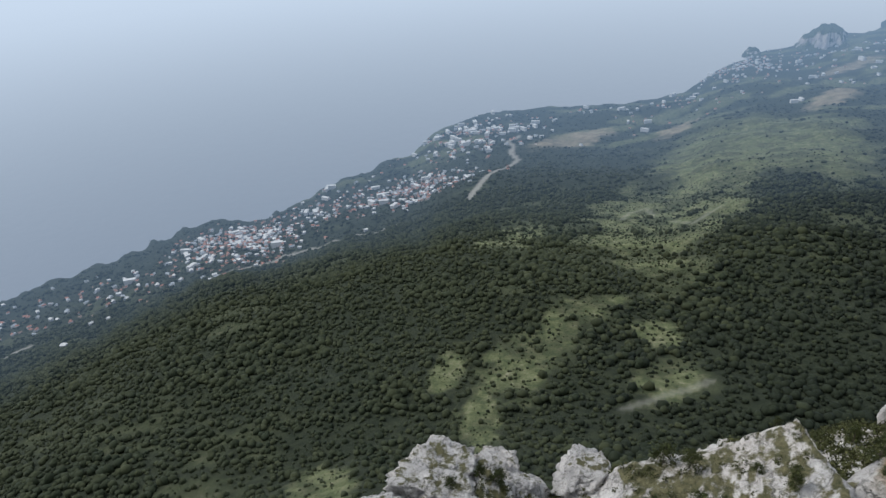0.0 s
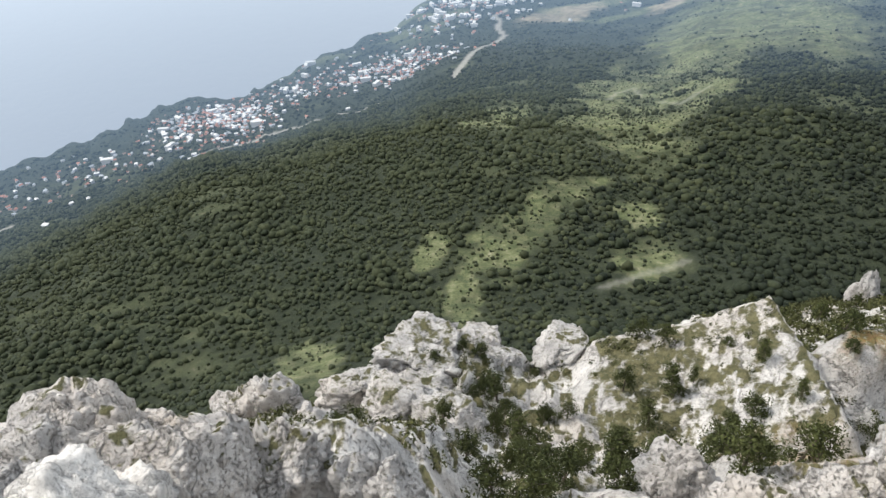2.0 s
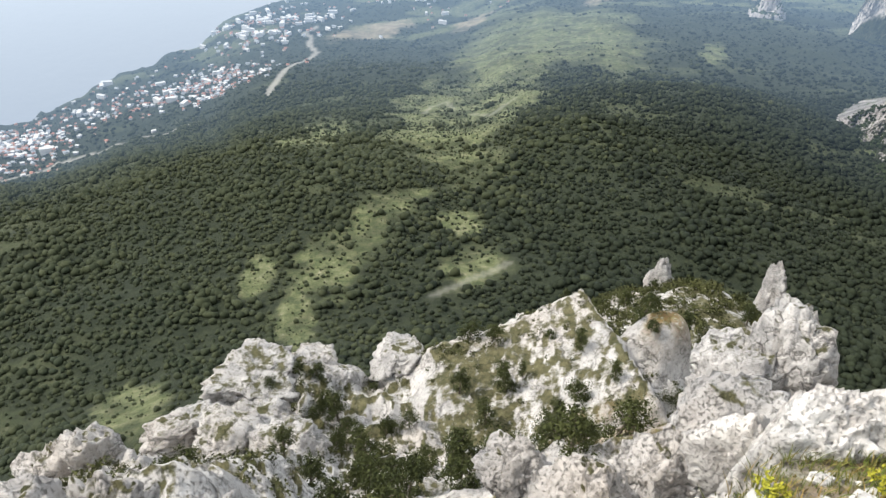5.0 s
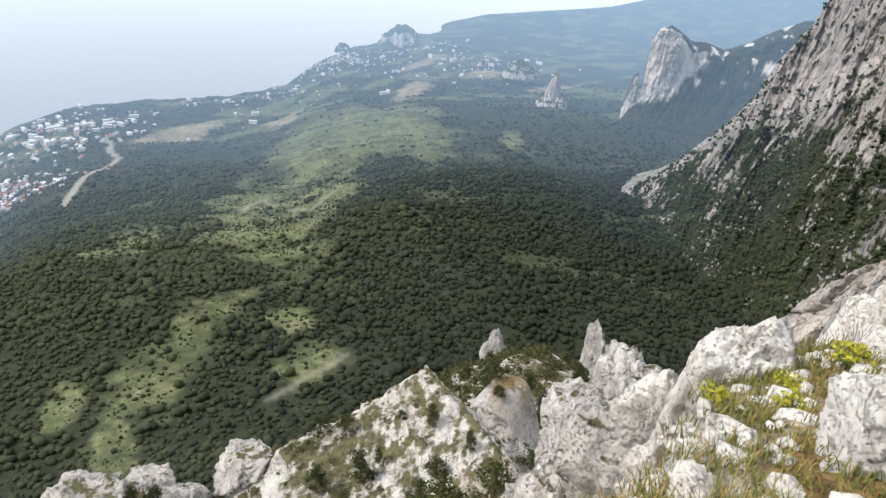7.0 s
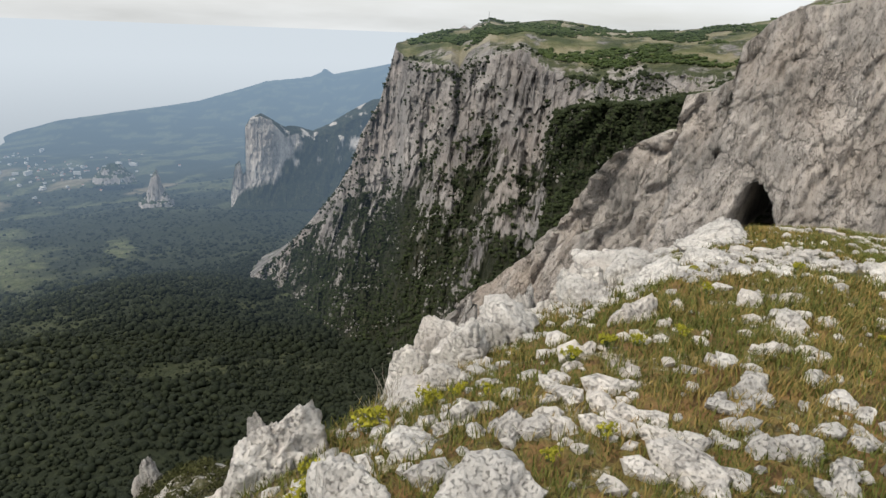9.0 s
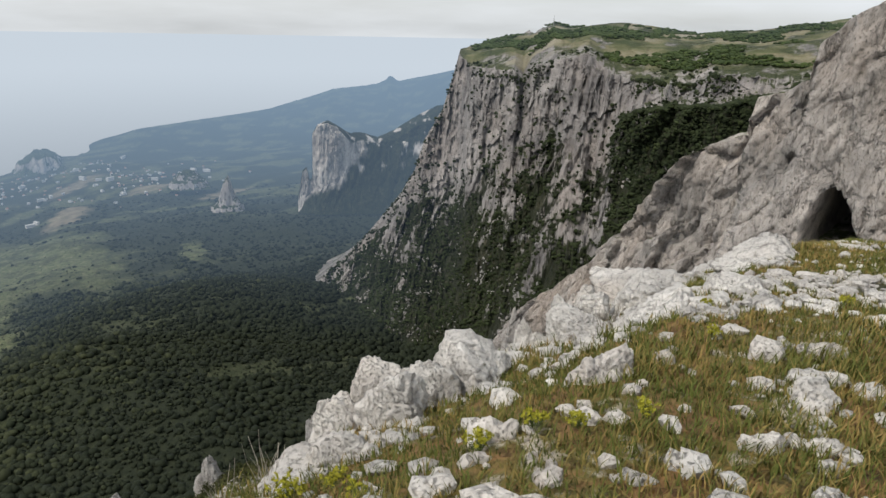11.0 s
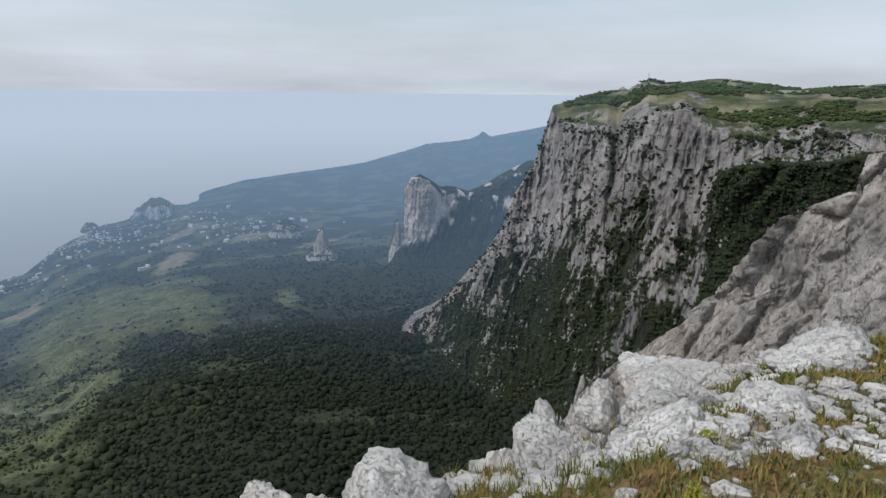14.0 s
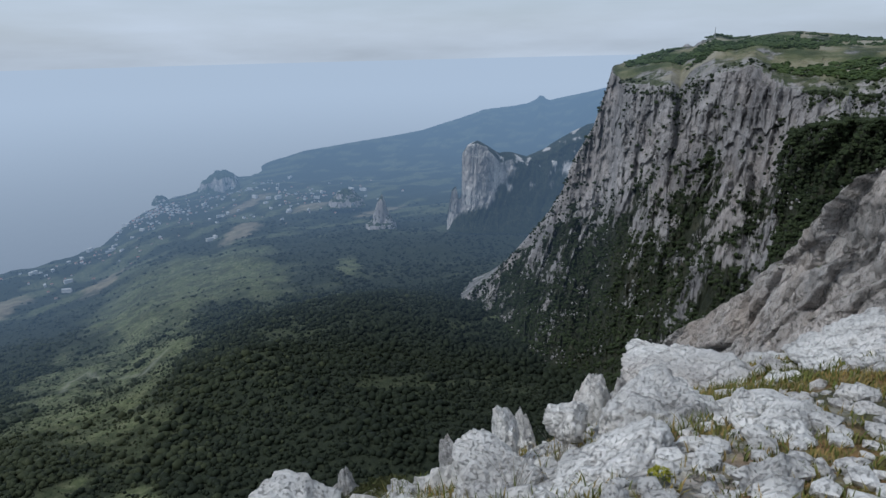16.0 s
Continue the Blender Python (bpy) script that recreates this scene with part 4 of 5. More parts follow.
CRAGS_B = (
    (-4.23, 8.70, 2.00, 2.50, -10.06), (-3.61, 9.04, 1.80, 2.25, -10.84), (-2.77, 8.87, 1.70, 2.12, -10.72), (-1.86, 8.66, 1.50, 1.88, -10.54), (-13.52, 36.34, 3.60, 4.50, -38.94), (-12.75, 38.76, 4.00, 5.00, -39.72), (-10.89, 40.40, 3.60, 4.50, -41.28),
    (-10.09, 45.77, 5.00, 6.25, -41.71), (-8.16, 47.20, 6.00, 7.50, -41.29), (-5.44, 48.63, 6.00, 7.50, -42.31), (-3.11, 48.86, 4.50, 5.62, -43.22), (-1.04, 46.97, 3.50, 4.38, -43.80), (3.06, 48.41, 4.00, 5.00, -43.07), (5.59, 48.71, 4.50, 5.62, -43.22),
    (7.76, 47.41, 3.50, 4.38, -43.82), (10.18, 46.96, 4.00, 5.00, -43.82), (12.57, 46.39, 4.00, 5.00, -42.02), (15.24, 46.64, 5.00, 6.25, -41.43), (-6.88, 42.35, 5.00, 6.25, -42.00),)
CRAGS_C = (
    (-3.08, 40.84, 4.00, 5.00, -41.71), (-8.30, 35.92, 4.00, 5.00, -38.60), (-4.18, 33.67, 3.50, 4.38, -37.30), (19.33, 21.63, 5.00, 6.25, -21.87),
    (21.99, 21.83, 5.00, 6.25, -20.61), (12.91, 13.94, 4.00, 5.00, -16.78), (5.65, 13.97, 2.20, 2.75, -16.98), (6.84, 8.65, 2.50, 3.12, -10.53), (4.77, 7.70, 2.00, 2.50, -9.53), (8.19, 8.77, 2.60, 3.25, -9.90),)
for k, (x, y, wide, tall, top) in enumerate(EDGE_ROCKS_A + EDGE_ROCKS_B + EDGE_ROCKS_C):
    turf = y < 1.5 and x > 2.6
    size = 0.82 if turf else 1.06
    put_rock(x, y, wide * size, wide * size * (0.7 + 0.08 * (k % 6)), tall, 47 * k, k * 3 + 5, top=top - (0.22 * tall if turf else 0.03), tip=8 - 5 * (k % 4))
    for q in range(1 if turf else 0):
        a, w = 2.4 * q + k, wide * (0.24 + 0.07 * ((k + q) % 3))
        cx, cy = x + math.cos(a) * wide * 0.6, y + math.sin(a) * wide * 0.55
        put_rock(cx, cy, w * 1.5, w, w * 0.8, 70 * q + 31 * k, k + q, 0.35, 10 * math.sin(a), small=True)
for k, (x, y, wide, tall, top) in enumerate(CRAGS_A + CRAGS_B + CRAGS_C):
    if y > 30 and k % 5 in (1, 3):
        continue
    put_rock(x, y, wide * (1.25 if y < 30 else 1.7), wide * (1.05 if y < 30 else 1.5), tall * (1.1 if y < 30 else 0.7), 53 * k, k * 5 + 1, top=top - 0.12 * wide - (1.3 if y > 40 else 0.35 if x < -9 and y < 15 else 0), tip=14 - 9 * (k % 4), rugged=y > 7, label="pale limestone crag jutting from the steep slope")
# broad whaleback outcrops along the rim: x, y, length, breadth, top
SLABS = [mesh_from("outcrop", *rock_arrays(190 + k, 6, 16.0, 0.085, 0.1), rock_near, True) for k in range(3)]
for k, (x, y, wide, deep, top) in enumerate((
        (12.0, 3.1, 1.3, 2.3, -3.74), (10.9, 3.8, 0.6, 0.6, -4.28), (10.45, 4.1, 0.7, 0.6, -4.32), (12.7, 1.6, 1.7, 1.5, -3.14), (14.5, 1.9, 1.8, 1.2, -3.85), (17.6, 2.4, 3.2, 1.6, -4.98), (8.4, 1.65, 1.15, 0.8, -2.64),
        (9.75, 1.45, 0.6, 0.4, -2.82), (9.45, 1.05, 0.55, 0.42, -2.67), (8.5, 0.92, 1.0, 0.5, -2.54), (9.9, 2.3, 1.3, 0.9, -3.1), (8.1, 2.35, 0.7, 0.6, -2.87), (6.0, 1.3, 0.55, 0.4, -2.2))):
    tall = max(top - float(crag(x, y)[0]), 0.15) * 1.5 + 0.25 + 0.15 * wide
    ob = new("outcrop", SLABS[k % 3])
    ob.matrix_basis = pose(x, y, top - tall * 0.42, 5 - 3 * (k % 4), 4 - 3 * (k % 3), -18 + 14 * (k % 4)) @ Matrix.Diagonal((wide * 0.56, deep * 0.62, tall / 2, 1))
    tagged(ob, "broad pale limestone outcrop, rounded and cracked, at the rim", "outcrop", "outcrops along the rim")
# broken ledges along the rim
rng = np.random.default_rng(4)
for k in range(44):
    x = float(rng.uniform(1.6, 4.6)) ** 2
    rim = float(np.interp(x, RIM_X, RIM_Y))
    y = rim + float(rng.uniform(-0.75, 0.75))
    gz, gp = (float(q) for q in crag(x, y))
    if gp > 0.6 or gp < -0.8 or (x < 4.4 and y > 1.7):
        continue
    w = float(rng.uniform(0.25, 0.6)) * (0.8 + x / 26)
    put_rock(x, y, w * rng.uniform(1.0, 1.7), w, w * rng.uniform(0.45, 0.75), rng.uniform(0, 360), k, tip=rng.uniform(-12, 12), top=gz + w * rng.uniform(0.0, 0.14) - 0.4 * max(gp, 0), label="flat pale limestone ledge block on the cliff rim")
put_rock(31, 18.2, 4.5, 4.0, 26, 15, 3, rugged=True, top=-18.9, tip=6, label="grey limestone pinnacle leaning off the cliff edge")
put_rock(26.4, 11.4, 4.2, 3.2, 17, 40, 6, rugged=True, top=-12.6, label="grey limestone pinnacle leaning off the cliff edge")
put_rock(71, 110, 7.0, 5.5, 17, 20, 2, rugged=True, top=-86.2, label="pale limestone pinnacle standing among dark trees")
put_rock(101, 110, 8.0, 7.0, 19, 60, 1, rugged=True, top=-90.5, label="pale limestone pinnacle standing among dark trees")
rng = np.random.default_rng(8)
placed = 0
while placed < 34:
    x, y = rng.uniform(1.5, 24), rng.uniform(-9, 3.6)
    gz, gp = (float(q) for q in crag(x, y))
    if gp > 0.4 or math.hypot(x, y) < 2.0 or rng.random() > (1.0 if gp > -1.2 or float(fbm(x / 1.7, y / 1.7, octaves=4, seed=67)) > 0.05 else 0.18) or (y < 0.45 and x < 7 and y > -0.9):
        continue
    w = float(rng.choice((0.14, 0.2, 0.28, 0.42), p=(0.58, 0.31, 0.10, 0.01))) * rng.uniform(0.8, 1.25) * (1 + x / 40)
    put_rock(x, y, w * rng.uniform(0.9, 1.5), w, w * rng.uniform(0.4, 0.7), rng.uniform(0, 360), placed, 0.3, rng.uniform(-10, 10), gz, small=True)
    placed += 1
n = 24000
px, py = np.where(rng.random(n) < 0.3, rng.uniform(-3.0, 4.5, n), rng.uniform(0.3, 5.2, n) ** 2), rng.uniform(-6, 4.0, n)
bare = fbm(px / 1.7, py / 1.7, octaves=4, seed=67)
gz, gp = crag(px, py)
ok = (gp < 0.9) & (rng.random(n) < np.where(bare > 0.06, 1.0, 0.16))
px, py, gz = px[ok], py[ok], gz[ok]
w = rng.uniform(0.014, 0.065, len(px)) * (1 + 0.5 * (rng.random(len(px)) < 0.15)) * rng.uniform(0.7, 1.6, len(px))
v, f = many(*ico(1), np.stack([px, py, gz + w * 0.3], -1), np.stack([w * rng.uniform(0.8, 1.6, len(px)), w, w * 0.7], -1), rng.uniform(0, 6.3, len(px)), 0.3, 3)
tagged(part("gravel", mesh_from("gravel", v, f, rock_near, False), None), "loose pale limestone chips in the turf", "gravel", kind="stuff")


# ---- grass ----
def turf_material(name, green, straw):
    m, n, l, b = material(name, 0.75)
    g = n.new("ShaderNodeNewGeometry")
    big = noise_of(n, l, g.outputs["Position"], 0.8, 4, 0.6)
    mixed = n.new("ShaderNodeMath")
    mixed.operation = "ADD"
    l.new(spread(n, l, g.outputs["Random Per Island"], 0, 1, -0.25, 0.25), mixed.inputs[0])
    l.new(big, mixed.inputs[1])
    l.new(ramp(n, l, mixed.outputs[0], ((0.47, green), (0.63, tuple((p + q) / 2 for p, q in zip(green, straw))), (0.79, straw))), b.inputs["Base Color"])
    return m


grass_mat = turf_material("grass_blades", (0.092, 0.108, 0.020), (0.31, 0.21, 0.07))
n = 58000
px, py = rng.uniform(0, 5.4, n) ** 2 - 2.5 * rng.random(n) ** 2, np.where(rng.random(n) < 0.75, rng.uniform(-4, 4.0, n), rng.uniform(-12, -4, n))
gz, gp = crag(px, py)
bare = fbm(px / 1.7, py / 1.7, octaves=4, seed=67)
lush = fbm(px / 1.1, py / 1.1, octaves=3, seed=71)
ok = (gp < 0.15) & (bare + 0.16 * rng.normal(size=n) < 0.22)
px, py, gz, lush = px[ok], py[ok], gz[ok], lush[ok]
k = 10
ang, lean, tall = rng.uniform(0, 6.28, (len(px), k)), rng.uniform(0.2, 1.1, (len(px), k)), rng.uniform(0.03, 0.085, (len(px), k)) * (1 + 2.0 * lush.clip(0, 1))[:, None]
bx, by = px[:, None] + rng.normal(0, 0.045, ang.shape), py[:, None] + rng.normal(0, 0.045, ang.shape)
thick = rng.uniform(0.0014, 0.0034, ang.shape) * (1 + px.clip(0) / 9)[:, None]
dx, dy = np.cos(ang), np.sin(ang)
rows = []
for share, bend, width in ((0.0, 0.0, 1.0), (0.6, 0.35, 0.8), (1.0, 1.0, 0.0)):
    ox, oy, oz = bx + dx * lean * tall * bend, by + dy * lean * tall * bend, gz[:, None] - 0.01 + tall * share
    if width:
        rows += [np.stack([ox - dy * thick * width, oy + dx * thick * width, oz], -1), np.stack([ox + dy * thick * width, oy - dx * thick * width, oz], -1)]
    else:
        rows.append(np.stack([ox, oy, oz], -1))
v = np.stack(rows, 2).reshape(-1, 3)
f = (np.array([(0, 1, 3), (0, 3, 2), (2, 3, 4)])[None] + (np.arange(len(v) // 5) * 5)[:, None, None]).reshape(-1, 3)
tagged(part("grass", mesh_from("grass", v, f, grass_mat, False), None), "dry tufted green and straw-coloured mountain grass", "grass", kind="stuff")


# ---- yellow spurge ----
def spurge(seed):
    """A low bush of stems with small leaves and yellow heads."""
    rng = np.random.default_rng(seed)
    root = new("spurge_bush")
    sv, sf, hv, hf = [], [], [], []
    for _ in range(26):
        a, r = rng.uniform(0, 6.28), rng.uniform(0.02, 0.15)
        tip = np.array([math.cos(a) * r * 1.5, math.sin(a) * r * 1.5, rng.uniform(0.16, 0.30)])
        foot = np.array([math.cos(a) * r * 0.4, math.sin(a) * r * 0.4, -0.02])
        for s in np.linspace(0.15, 0.95, 9):
            p, b = foot + (tip - foot) * s, rng.uniform(0, 6.28)
            d = np.array([math.cos(b), math.sin(b), 0.5]) * 0.035
            q = np.array([-d[1], d[0], 0]) * 0.22
            sf.append(len(sv) + np.arange(4))
            sv += [p, p + d * 0.5 + q, p + d, p + d * 0.5 - q]
        side = np.array([0.004, 0.0, 0])
        sf.append(len(sv) + np.arange(4))
        sv += [foot - side, foot + side, tip + side * 0.6, tip - side * 0.6]
        for _ in range(16):
            c = tip + rng.normal(0, 0.018, 3)
            d, e = rng.normal(size=3) * 0.013, rng.normal(size=3) * 0.013
            hf.append(len(hv) + np.arange(4))
            hv += [c - d, c + e, c + d, c - e]
    part("foliage", mesh_from("foliage", sv, np.array(sf), spurge_leaf), None, root)
    part("blossom", mesh_from("blossom", hv, np.array(hf), spurge_flower), None, root, "bright yellow flower heads")
    return tagged(root, "low spurge bush with yellow flowers among rocks", "flowering bush", "yellow spurge bushes")


spurge_leaf = leafy("spurge_leaves", (0.06, 0.09, 0.025), (0.16, 0.19, 0.05), 3)
spurge_flower = leafy("spurge_flowers", (0.24, 0.24, 0.025), (0.42, 0.39, 0.045), 4)
bushes = [spurge(k) for k in range(3)]
spots = ((3.55, 2.35, 1.3), (2.55, 2.05, 0.9), (2.9, 2.3, 0.8), (4.3, 2.1, 0.8), (4.6, 1.35, 0.9), (4.9, 1.2, 0.8), (5.3, 0.75, 0.8), (4.1, 1.75, 0.7), (5.4, 3.2, 0.6), (7.2, 0.9, 0.7), (5.0, 1.0, 0.7), (3.1, 0.9, 0.6),
         (6.3, -0.6, 0.7), (7.6, -1.3, 0.7), (4.05, 2.2, 1.1), (0.35, 2.3, 0.9), (3.5, 0.75, 0.6), (9, 0.2, 0.8), (12, -1, 0.9), (8.1, 1.2, 0.7), (2.3, 2.3, 0.9))
for k, (x, y, size) in enumerate(spots):
    size = size * 0.42
    m = pose(x, y, float(crag(x, y)[0]) + 0.02, 0, 0, 67 * k) @ Matrix.Scale(size, 4)
    if k < 3:
        bushes[k].matrix_basis = m
    else:
        copy_thing(bushes[k % 3], m).scale = (size,) * 3


# dry twigs on the rim
def dry_bush(seed):
    rng = np.random.default_rng(seed)
    v, f = [], []
    for _ in range(16):
        a, lean = rng.uniform(0, 6.28), rng.uniform(0.05, 0.5)
        p, d = np.array([0.0, 0.0, -0.03]), np.array([math.cos(a) * lean, math.sin(a) * lean, 1.0])
        for w in (0.004, 0.003, 0.002):
            q = p + d * rng.uniform(0.07, 0.13) + rng.normal(0, 0.012, 3)
            side = np.array([-d[1], d[0], 0.02]) / (np.hypot(d[0], d[1]) + 0.01) * w
            flat = np.array([d[0], d[1], 0.0]) / (np.hypot(d[0], d[1]) + 0.01) * w
            k = len(v)
            v += [p - side, p + flat, p + side, q - side * 0.7, q + flat * 0.7, q + side * 0.7]
            f += [(k, k + 1, k + 4, k + 3), (k + 1, k + 2, k + 5, k + 4), (k + 2, k, k + 3, k + 5)]
            p, d = q, d + rng.normal(0, 0.25, 3) * (1, 1, 0)
    ob = part("dry_bush", mesh_from("dry_bush", v, np.array(f), dry_twig), None)
    return tagged(ob, "small dry leafless bush of grey twigs at the rim", "bush", "dry bushes on the rim")


dry_twig = leafy("dry_twigs", (0.16, 0.145, 0.12), (0.34, 0.31, 0.26), 3)
for k, (x, y) in enumerate(((4.35, 2.75), (4.6, 2.95), (7.95, 2.1), (8.6, 2.25), (3.9, 2.6))):
    dry_bush(60 + k).matrix_basis = pose(x, y, float(crag(x, y)[0]), 0, 0, 50 * k)


# ---- trees in the gully ----
bark = material("pine_bark", 0.95)
bn, bl = bark[1], bark[2]
bg = bn.new("ShaderNodeNewGeometry")
bl.new(ramp(bn, bl, noise_of(bn, bl, bg.outputs["Position"], 5, 6, 0.7, (1, 1, 0.2)), ((0.35, (0.06, 0.05, 0.04)), (0.65, (0.17, 0.14, 0.11)))), bark[3].inputs["Base Color"])
bark = bark[0]
needle = leafy("pine_needles", (0.020, 0.028, 0.010), (0.072, 0.080, 0.026), 0.06)


def tube(points, radii, sides=7):
    """Arrays of a tapered tube through points."""
    v, f = [], []
    points = np.array(points, float)
    for k, (p, r) in enumerate(zip(points, radii)):
        d = points[min(k + 1, len(points) - 1)] - points[max(k - 1, 0)]
        d /= np.linalg.norm(d)
        a = np.cross(d, (0.3, 1, 0.2))
        a /= np.linalg.norm(a)
        b = np.cross(d, a)
        for s in range(sides):
            t = 2 * math.pi * s / sides
            v.append(p + r * (math.cos(t) * a + math.sin(t) * b))
    for k in range(len(points) - 1):
        for s in range(sides):
            f.append((k * sides + s, k * sides + (s + 1) % sides, (k + 1) * sides + (s + 1) % sides, (k + 1) * sides + s))
    return v, f


def tree(seed, tall, wide):
    """A wind-shaped pine: bent trunk, limbs, and a ragged crown of many small sprays."""
    rng = np.random.default_rng(seed)
    root = new("pine_tree")
    lean = rng.normal(0, 0.10, 2)
    trunk = [(lean[0] * z * tall + 0.05 * math.sin(5 * z), lean[1] * z * tall, z * tall * 0.9 - 0.25) for z in np.linspace(0, 1, 7)]
    part("trunk", mesh_from("trunk", *tube(trunk, np.linspace(0.14, 0.03, 7) * tall / 4), bark, True), None, root)
    cv = []
    for k in range(11):
        s = rng.uniform(0.28, 0.98)
        at = np.array([np.interp(s, np.linspace(0, 1, 7), [q[c] for q in trunk]) for c in range(3)])
        a = k * 2.4 + rng.uniform(-0.5, 0.5)
        reach = wide * (1.1 - 0.75 * s) * rng.uniform(0.6, 1.15)
        tip = at + np.array([math.cos(a) * reach, math.sin(a) * reach, rng.uniform(0.05, 0.35) * reach + 0.1])
        mid = (at + tip) / 2 + np.array([0, 0, -0.05])
        part("limb", mesh_from("limb", *tube([at, mid, tip], (0.045 * tall / 4, 0.03 * tall / 4, 0.012), 5), bark, True), None, root)
        for _ in range(7):
            c = mid + (tip - mid) * rng.uniform(0.1, 1.15) + rng.normal(0, 0.16 * wide, 3) * (1, 1, 0.55)
            cv.append((c, rng.uniform(0.22, 0.42) * wide))
    quads, faces = [], []
    for c, r in cv:
        m = 26
        d = rng.normal(size=(m, 3)) * (1, 1, 0.6)
        d /= np.linalg.norm(d, axis=1, keepdims=True)
        p = c + d * r * rng.uniform(0.35, 1.0, (m, 1))
        a = rng.normal(size=(m, 3))
        a /= np.linalg.norm(a, axis=1, keepdims=True)
        b = np.cross(a, d)
        s = rng.uniform(0.05, 0.11, (m, 1)) * (0.6 + 0.4 * tall / 4)
        faces.append(len(quads) * 0 + sum(len(q) for q in quads) + np.arange(m * 4).reshape(m, 4))
        quads.append(np.stack([p - a * s, p + b * s * 0.6, p + a * s * 1.3, p - b * s * 0.6], 1).reshape(-1, 3))
    part("crown", mesh_from("crown", np.concatenate(quads), np.concatenate(faces), needle), None, root)
    return tagged(root, "dark green wind-shaped pine on a rocky slope", "tree", "pines in the gully")


pines = [tree(300 + k, tall, wide) for k, (tall, wide) in enumerate(((3.6, 1.1), (2.8, 1.2), (3.2, 1.0), (1.9, 1.0), (2.3, 1.3)))]
rng = np.random.default_rng(21)
spots = [(-0.5, 21, 1), (1.3, 19.5, 1), (3, 21, 1), (5.4, 20.5, 1.1), (7.8, 22, 1.1), (10.5, 20, 1), (14, 22, 1.1), (16.5, 25, 1), (7.9, 32.2, 1), (2.6, 34, 1), (1.2, 33, 1.1), (0.6, 27, 1), (15.5, 33, 1), (18, 35, 1.1), (4, 25, 1), (6.5, 24.5, 1), (26, 41.5, 1), (30, 41, 0.8), (9, 25, 1), (11.5, 24, 1.1), (13, 28, 1), (2, 23, 0.9), (-2, 24, 0.9), (5, 28, 0.8), (9.5, 28.5, 0.9), (16, 29, 1), (19, 28, 1), (-4, 30, 0.8), (-1, 36, 0.8), (5, 37, 0.8), (11, 36, 0.9), (-5, 40, 0.8), (-2, 42, 0.7)]
while len(spots) < 90:
    x, y = rng.uniform(-11, 33), rng.uniform(17, 50)
    d = 0.2 + 0.5 * smooth(0.0, 0.35, fbm(x / 6, y / 6, octaves=3, seed=90))
    if rng.random() < d and y < np.interp(x, DROP_X, DROP_Y) + 4:
        spots.append((x, y, rng.uniform(0.45, 1.0)))
while len(spots) < 130:
    x, y = rng.uniform(20, 120), rng.uniform(55, 140)
    if abs(math.hypot(x - 85, y - 108)) < 40:
        spots.append((x, y, rng.uniform(0.9, 1.6)))
for k, (x, y, size) in enumerate(spots):
    m = pose(x, y, float(crag(x, y)[0]), 0, 0, 71 * k) @ Matrix.Scale(size, 4)
    if k < 5:
        pines[k].matrix_basis = m
    else:
        copy_thing(pines[k % 5], m).scale = (size,) * 3

# low scrub on ledges
n = 9500
sx, sy = rng.uniform(-18, 60, n), rng.uniform(6, 75, n)
sz, sp = crag(sx, sy)
zx, zy = crag(sx + 0.5, sy)[0], crag(sx, sy + 0.5)[0]
slope = np.hypot(zx - sz, zy - sz) / 0.5
ok = (sp > 12) & (sy > 17) & (slope < np.where(sx < 0, 2.2, 1.6)) & ~((sx > 7) & (sx < 24) & (sy > 31) & (rng.random(n) < 0.8)) & (fbm(sx / 5, sy / 5, octaves=3, seed=93) > 0.02)
sx, sy, sz = sx[ok], sy[ok], sz[ok]
for x, y, wide, tall, top in CRAGS_A + CRAGS_B + CRAGS_C:
    k = 16 if y > 20 else 0
    sx, sy = np.r_[sx, x + rng.normal(0, wide * 0.55, k)], np.r_[sy, y + rng.normal(0, wide * 0.55, k)]
    sz = np.r_[sz, crag(sx[len(sz):], sy[len(sz):])[0]]
m = 34
w = rng.uniform(0.25, 0.7, (len(sx), 1, 1))
d = rng.normal(size=(len(sx), m, 3)) * (1, 1, 0.6)
d /= np.linalg.norm(d, axis=2, keepdims=True)
d[..., 2] = np.abs(d[..., 2])
p = np.stack([sx, sy, sz], -1)[:, None, :] + d * w * rng.uniform(0.4, 1, (len(sx), m, 1))
a = rng.normal(size=p.shape)
a /= np.linalg.norm(a, axis=2, keepdims=True)
b = np.cross(a, d)
s = rng.uniform(0.06, 0.13, (len(sx), m, 1))
v = np.stack([p - a * s, p + b * s * 0.7, p + a * s, p - b * s * 0.7], 2).reshape(-1, 3)
tagged(part("scrub", mesh_from("scrub", v, np.arange(len(v)).reshape(-1, 4), shrub_green), None), "low green and brown scrub on rock ledges", "scrub", kind="stuff")

# ---- woods ----
rng = np.random.default_rng(33)
n = 115000
wr = np.concatenate([np.sqrt(rng.uniform(150**2, 1500**2, n * 2 // 3)), rng.uniform(1500, 3300, n - n * 2 // 3)])
wh = rng.uniform(-62, 60, n)
keep = rng.random(n) < np.interp(wr, [150, 700, 1200, 1499, 1500, 2300, 3300], [1.0, 1.0, 0.8, 0.7, 0.8, 0.55, 0.25])
wr, wh = wr[keep], wh[keep]
mead, dry = cover(wh, wr)
open_land = (mead > 0.25) & (rng.random(len(wr)) < 0.8)
keep = (open_land | (rng.random(len(wr)) > 1.2 * mead)) & (rng.random(len(wr)) > 2 * dry) & (wr < coast_of(wh) - 40)
for points in TRACKS + PATHS:
    keep &= road(wh, wr, points, 14) < 0.3
wr, wh, open_land = wr[keep], wh[keep], open_land[keep]
